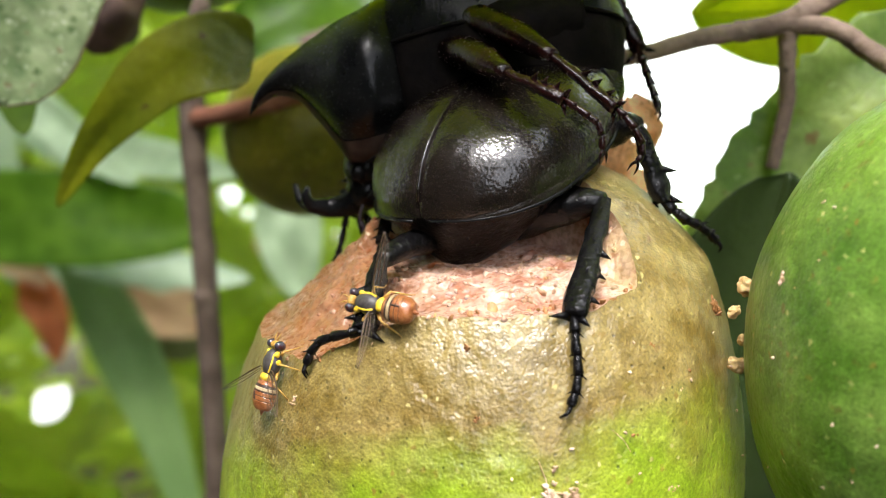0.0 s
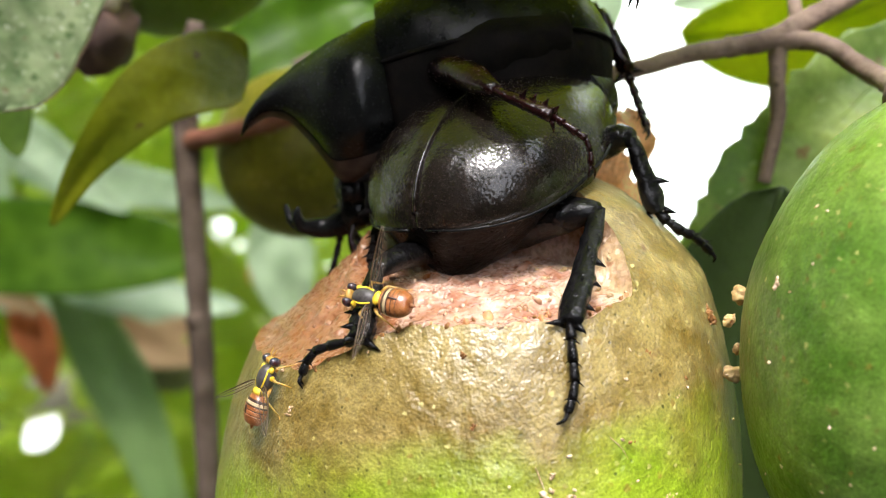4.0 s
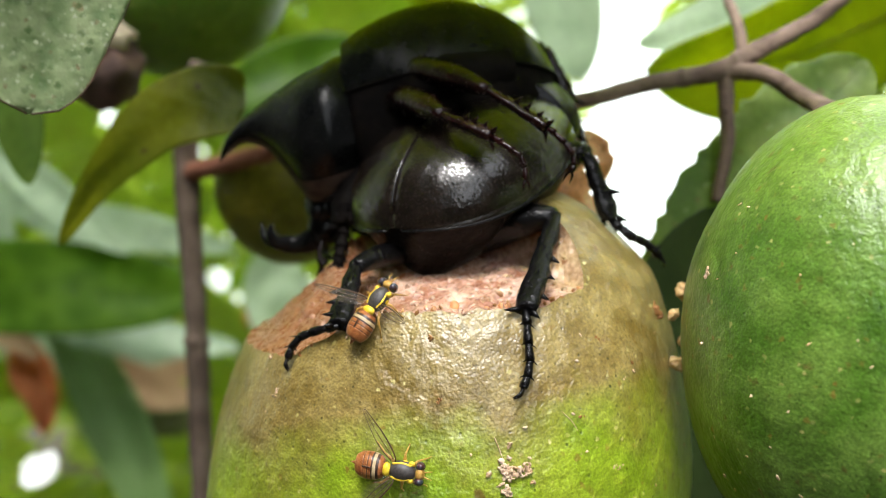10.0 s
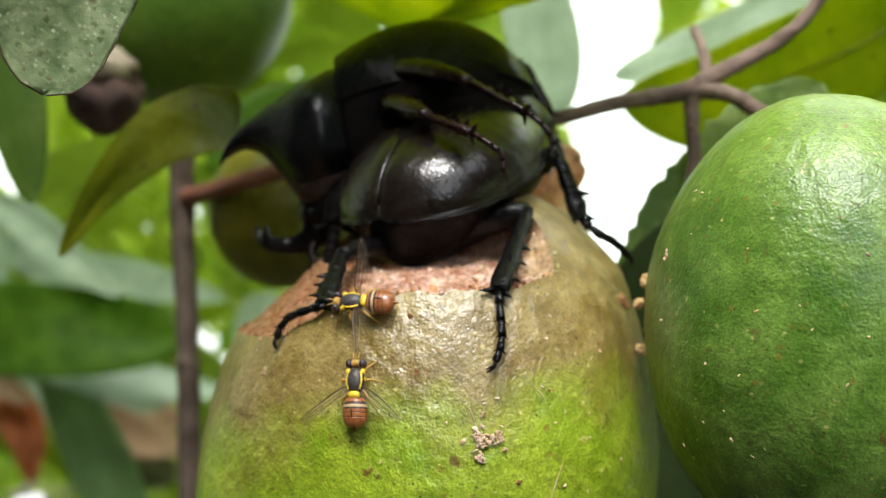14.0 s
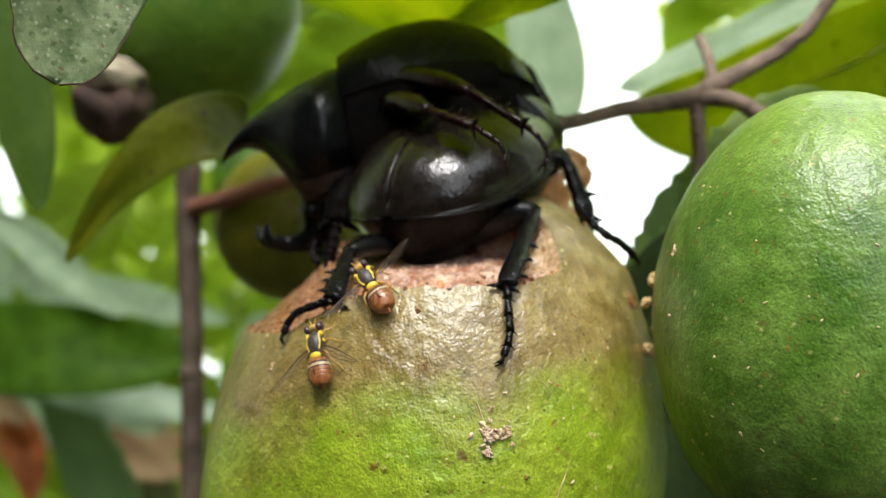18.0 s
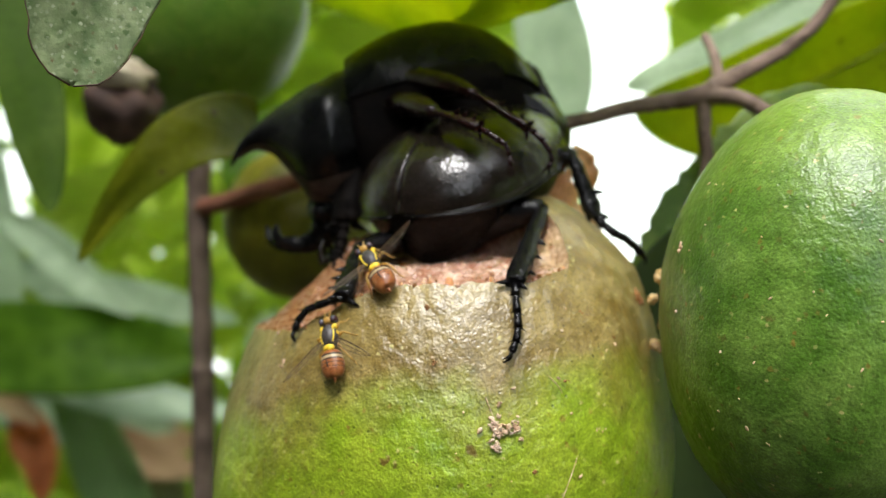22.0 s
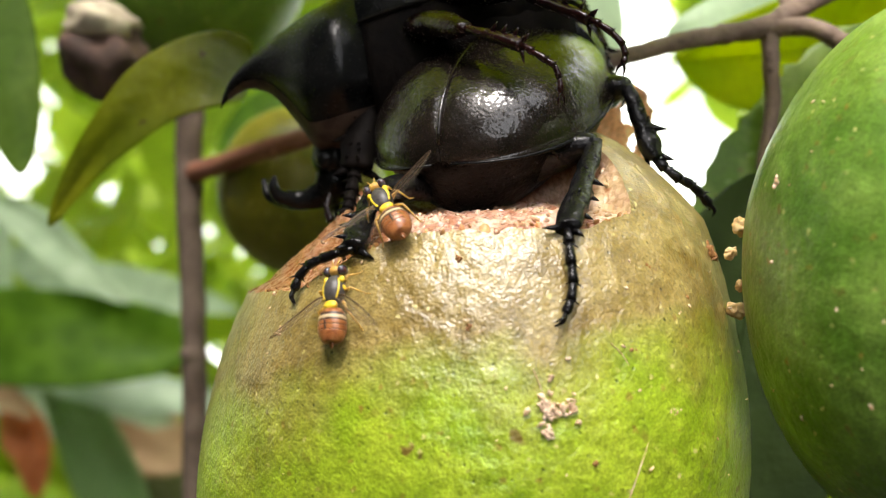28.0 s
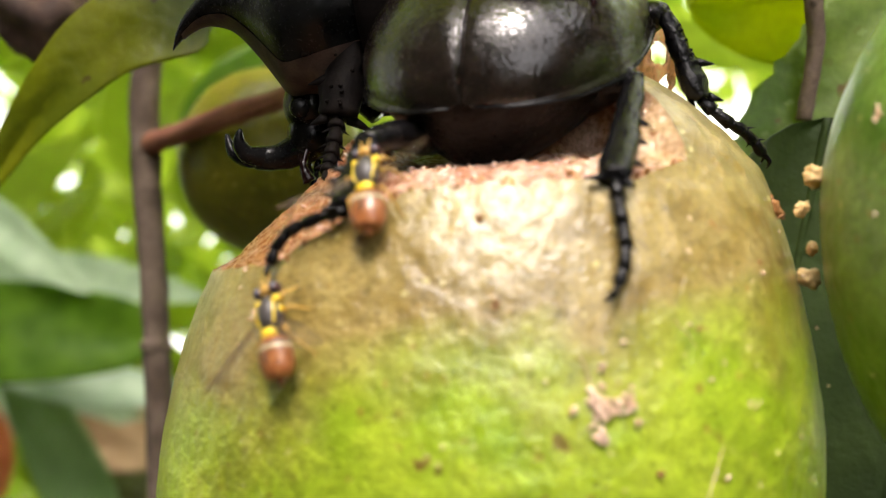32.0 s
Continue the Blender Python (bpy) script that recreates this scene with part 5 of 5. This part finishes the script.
# ---- fruit flies ----
def fly():
    """A fruit fly 7 mm long, head to +y, feet at z = 0."""
    f = thing("fruit_fly", Matrix(), "orange and dark fruit fly with yellow markings", "fly", "fruit flies on the guava")
    mm = 0.00101
    bm = bmesh.new()
    ball(bm, (0, 0.6 * mm, 1.75 * mm), (1.05 * mm, 1.5 * mm, 0.98 * mm), 20, 14)
    thorax = part("thorax", bm, FLY_DARK, f)
    for s in (1, -1):
        bm = bmesh.new()
        tube(bm, spline([(0.68 * s * mm, 1.55 * mm, 2.25 * mm), (0.82 * s * mm, 0.6 * mm, 2.32 * mm), (0.66 * s * mm, -0.4 * mm, 2.3 * mm)], 5), [0.10 * mm, 0.15 * mm, 0.10 * mm], 8, 0.6)
        part("stripe", bm, FLY_YELLOW, thorax, "yellow side stripe")
        bm = bmesh.new()
        ball(bm, (0.84 * s * mm, 1.55 * mm, 1.95 * mm), (0.30 * mm, 0.36 * mm, 0.30 * mm), 10, 8)
        part("shoulder", bm, FLY_YELLOW, thorax, "yellow shoulder spot")
        bm = bmesh.new()
        ball(bm, (0.93 * s * mm, 0.75 * mm, 1.65 * mm), (0.16 * mm, 0.34 * mm, 0.36 * mm), 10, 8)
        part("flank", bm, FLY_YELLOW, thorax, "yellow flank spot")
    bm = bmesh.new()
    ball(bm, (0, -0.98 * mm, 2.16 * mm), (0.74 * mm, 0.46 * mm, 0.40 * mm), 16, 12)
    part("scutellum", bm, FLY_YELLOW, thorax, "bright yellow scutellum")
    bm = bmesh.new()
    ball(bm, (0, 2.45 * mm, 1.75 * mm), (0.72 * mm, 0.50 * mm, 0.68 * mm), 16, 12)
    head = part("head", bm, FLY_LEG, f, "amber head with stripes")
    for s in (1, -1):
        bm = bmesh.new()
        ball(bm, (0.78 * s * mm, 2.45 * mm, 1.85 * mm), (0.46 * mm, 0.52 * mm, 0.64 * mm), 16, 12)
        part("eye", bm, FLY_EYE, head, "dark iridescent eye")
        bm = bmesh.new()
        tube(bm, [V(0.18 * s, 2.85, 2.0) * mm, V(0.32 * s, 3.25, 2.0) * mm, V(0.42 * s, 3.75, 1.85) * mm], [0.07 * mm, 0.09 * mm, 0.03 * mm], 6)
        part("antenna", bm, FLY_LEG, head)
    bm = bmesh.new()
    tube(bm, [V(0, -1.05, 1.75) * mm, V(0, -1.5, 1.75) * mm], [0.45 * mm, 0.55 * mm], 12)
    part("waist", bm, FLY_LEG, f)
    # abdomen: an egg of rings, each ring a band of its own
    bands = ((0.0, 0.14, FLY_ORANGE), (0.14, 0.23, FLY_BAND), (0.23, 0.33, FLY_PALE), (0.33, 0.39, FLY_BAND), (0.39, 0.50, FLY_ORANGE), (0.50, 0.53, FLY_BAND), (0.53, 0.66, FLY_ORANGE), (0.66, 0.68, FLY_BAND), (0.68, 1.0, FLY_ORANGE))
    root = None
    for a, b, m in bands:
        bm = bmesh.new()
        rows = []
        for i in range(8 if b < 1 else 14):
            u = a + (b - a) * i / (7 if b < 1 else 13)
            r = 1.42 * mm * max(0.05, (1 - abs(2 * (0.10 + 0.90 * u) - 1.08) ** 2.4 / 1.08 ** 2.4)) ** 0.5 if u < 1 else 0.25 * mm
            y = (-1.30 - 3.1 * u) * mm
            swell = 1 + (0.02 if m is not FLY_BAND else 0.0)
            rows.append([V(r * swell * math.sin(2 * math.pi * k / 20), y, 1.72 * mm + 0.80 * r * swell * math.cos(2 * math.pi * k / 20) - 0.25 * mm * u) for k in range(20)])
        skin_rows(bm, rows)
        o = part("abdomen" if root is None else "ring", bm, m, root or f)
        root = root or o
    bm = bmesh.new()
    tube(bm, spline([V(0, -2.5, 2.88) * mm, V(0, -3.2, 2.72) * mm, V(0, -3.95, 2.22) * mm], 4), [0.07 * mm, 0.10 * mm, 0.06 * mm], 6)
    part("dorsal_line", bm, FLY_BAND, root, "dark line down the abdomen")
    bm = bmesh.new()
    tube(bm, [V(0, -4.3, 1.45) * mm, V(0, -4.65, 1.40) * mm, V(0, -4.95, 1.36) * mm], [0.30 * mm, 0.18 * mm, 0.04 * mm], 8)
    part("ovipositor", bm, FLY_ORANGE, root)
    for s in (1, -1):
        bm = bmesh.new()
        base, d, e = V(0.75 * s, -0.1, 2.25) * mm, V(0.80 * s, -0.58, 0.14).normalized(), V(0.55 * s, 0.75, -0.38).normalized()
        e = (e - d * e.dot(d)).normalized()
        rows = []
        for i in range(15):
            u = i / 14
            front = 0.42 * math.sin(math.pi * min(1, u ** 0.6)) ** 0.7
            back = -(0.25 + 1.05 * math.sin(math.pi * u ** 0.85) ** 0.8) * (u > 0)
            rows.append([base + d * (6.3 * u * mm) + e * ((front + (back - front) * k / 7) * mm) + V(0, 0, 0.05 * math.sin(k * 1.3 + u * 9)) * mm for k in range(8)])
        skin_rows(bm, rows, loop=False)
        wing = part("wing", bm, WING, f, "clear wing with a dark front edge")
        bm = bmesh.new()
        tube(bm, [r[0] for r in rows], [0.08 * mm, 0.09 * mm, 0.07 * mm, 0.04 * mm], 6)
        for k in (2, 4):
            tube(bm, [r[k] for r in rows[1:]], [0.045 * mm, 0.04 * mm, 0.03 * mm], 5)
        part("vein", bm, WING_EDGE, wing, "dark wing veins")
        for hip, knee, foot in (((0.45, 1.4, 1.2), (1.15, 2.0, 1.5), (1.35, 2.7, 0.02)), ((0.5, 0.6, 1.1), (1.7, 0.7, 1.7), (2.3, 0.6, 0.02)), ((0.5, -0.2, 1.1), (1.5, -1.4, 1.8), (2.0, -2.6, 0.02))):
            bm = bmesh.new()
            h, k, q = [V(p[0] * s, p[1], p[2]) * mm for p in (hip, knee, foot)]
            tube(bm, [h, h.lerp(k, 0.5), k], [0.17 * mm, 0.20 * mm, 0.12 * mm], 7)
            mid = k.lerp(q, 0.62)
            tube(bm, [k, mid, q], [0.12 * mm, 0.09 * mm, 0.07 * mm], 7)
            tube(bm, [q, q + (q - h).normalized() * 0.5 * mm], [0.07 * mm, 0.04 * mm], 6)
            part("leg", bm, FLY_LEG, f)
    return f


fly_a = fly()
fly_b = copy_thing(fly_a, Matrix())
# the fly beside the beetle's foot holds its wings out and one of them up
for w, (sx, out, up) in zip([o for o in fly_a.children if o.name.startswith("wing")], ((1, 34, 26), (-1, 22, 4))):
    hinge = V(0.00076 * sx, -0.0001, 0.0023)
    w.matrix_local = Matrix.Translation(hinge) @ Matrix.Rotation(radians(out * sx), 4, "Z") @ Matrix.Rotation(radians(-up * sx), 4, "Y") @ Matrix.Translation(-hinge)


def stand(az, z, turn):
    """A fly's pose on the guava: its angle and height on the fruit, and its turn from straight up it."""
    p, n = on_fruit(az, z, 0.0001)
    e = V(0, 0, 1).cross(n).normalized()
    u = n.cross(e)
    y = u * math.cos(radians(turn)) + e * math.sin(radians(turn))
    x = y.cross(n)
    m = Matrix((x, y, n)).transposed().to_4x4()
    m.translation = p
    return m


FLY_A = [(0.0, -29.4, 23.9, -89), (3.5, -30.9, 25.2, -86), (5.5, -27.2, 24.2, -106), (7.0, -27.4, 24.2, -101), (8.0, -26.4, 24.8, -72), (9.0, -25.1, 25.5, -51), (9.5, -22.7, 24.4, 6), (10.0, -22.0, 23.9, 23), (10.5, -21.0, 24.6, 36), (10.67, -22.0, 25.0, 85), (10.83, -23.0, 25.2, 140), (11.0, -23.4, 25.5, 179), (11.5, -21.5, 23.3, 178), (12.0, -21.8, 19.7, 188), (12.5, -18.0, 22.4, 196), (13.0, -18.6, 24.8, 221), (13.5, -17.7, 22.4, 267), (14.0, -21.3, 22.1, 266), (14.5, -21.1, 23.0, 298), (16.5, -19.4, 24.1, 319), (17.0, -19.6, 24.4, 319), (18.0, -21.2, 23.6, 316), (20.0, -23.8, 25.1, 313), (24.0, -24.9, 25.4, 323), (26.5, -25.0, 25.6, 324), (28.5, -26.1, 25.3, 318), (29.5, -24.3, 24.9, 321), (30.6, -23.2, 24.8, 325), (31.0, -27.1, 24.1, 347), (31.5, -26.3, 23.6, 365), (32.0, -27.3, 23.5, 343)]
FLY_B = [(0.0, -52.4, 16.1, -3), (3.5, -52.8, 17.3, 6), (4.5, -51.6, 12.6, -13), (4.9, -50.0, 10.5, -70), (5.2, -48.0, 8.5, -125), (5.5, -46.8, 6.8, -167), (6.5, -43.3, 5.5, -242), (7.0, -38.0, 8.0, -316), (7.5, -35.9, 8.9, -314), (8.0, -29.7, 11.1, -309), (8.5, -23.0, 14.2, -318), (9.0, -17.0, 13.7, -289), (9.5, -14.3, 11.4, -260), (10.0, -13.1, 8.8, -265), (10.5, -12.9, 9.7, -295), (11.0, -12.4, 12.3, -337), (11.5, -12.5, 12.6, -335), (12.0, -17.9, 9.4, -364), (12.5, -18.8, 12.0, -360), (13.0, -17.9, 12.1, -360), (14.5, -18.4, 14.1, -367), (16.5, -19.2, 13.6, -378), (17.0, -25.2, 14.5, -397), (17.5, -27.6, 15.6, -380), (18.0, -30.4, 16.4, -383), (20.0, -30.7, 16.7, -384), (24.0, -29.3, 17.4, -376), (26.5, -30.4, 18.3, -375), (28.5, -30.9, 16.7, -369), (29.5, -30.5, 16.2, -367), (30.6, -32.0, 16.2, -368), (31.0, -37.4, 13.1, -384), (31.5, -37.3, 13.3, -385), (32.0, -38.0, 13.5, -383)]


# the feeding beetle's body shifts on its legs from pose to pose, and the other slides over it: seconds, sideways and upwards in mm
SHE_POSES = [(0, (-2.3, 100.7, 1479.8, 24.0, -5.8, -34.8)), (1, (-1.7, 99.9, 1480.5, 22.7, -3.0, -34.0)), (2, (0.3, 100.6, 1479.3, 25.3, -4.9, -27.3)), (3, (1.3, 98.7, 1479.0, 28.7, -2.0, -23.0))]
SHE_MOVES = [(0, 0), (3, 0.1), (9, 0.3), (13, 0.65), (14.5, 0.6), (20, 1.0), (23, 1.3), (24, 2.0), (26, 2.0), (28.5, 2.45), (31, 3.0), (32, 3.3)]
HE_MOVES = [(0, 3.2, 0.6), (3, 3.0, -0.1), (6, 1.6, -0.2), (9, 0.3, -1.0), (13, 0.9, -0.6), (14.5, 0.8, -0.9), (20, -0.2, 0.0), (24, -0.2, -1.2), (26, 0.0, -0.8), (31, 0.0, -1.1), (32, -0.2, -0.6)]


def she_pose(k):
    """The feeding beetle at a stage between its four held poses: mm and degrees."""
    i = min(2, int(k))
    a = [p + (q - p) * (k - i) for p, q in zip(SHE_POSES[i][1], SHE_POSES[i + 1][1])]
    return pose(a[0] * 0.001, a[1] * 0.001, a[2] * 0.001, a[3], a[4], a[5])


def motions():
    walk(she_body, [(t, she_pose(k)) for t, k in SHE_MOVES])
    hip = V(-0.0024, 0.1182, 1.5008)
    walk(he_leg, [(t, Matrix.Translation(hip) @ Matrix.Rotation(radians(a), 4, V(0.1, 1, 0)) @ Matrix.Translation(-hip)) for t, a in ((0, 6), (3.2, 0), (5.5, -24), (6.2, -26), (6.8, -4), (8, 0), (13.8, -1), (14.4, -6), (14.8, -5), (16.6, 0), (22, 2), (24, -3), (26, 3), (28, -6), (32, -4))])
    walk(he, [(t, pose(dx * 0.001, 0, dz * 0.001)) for t, dx, dz in HE_MOVES])
    walk(fly_a, [(t, stand(az, z, turn)) for t, az, z, turn in FLY_A])
    walk(fly_b, [(t, stand(az, z, turn)) for t, az, z, turn in FLY_B])


motions()
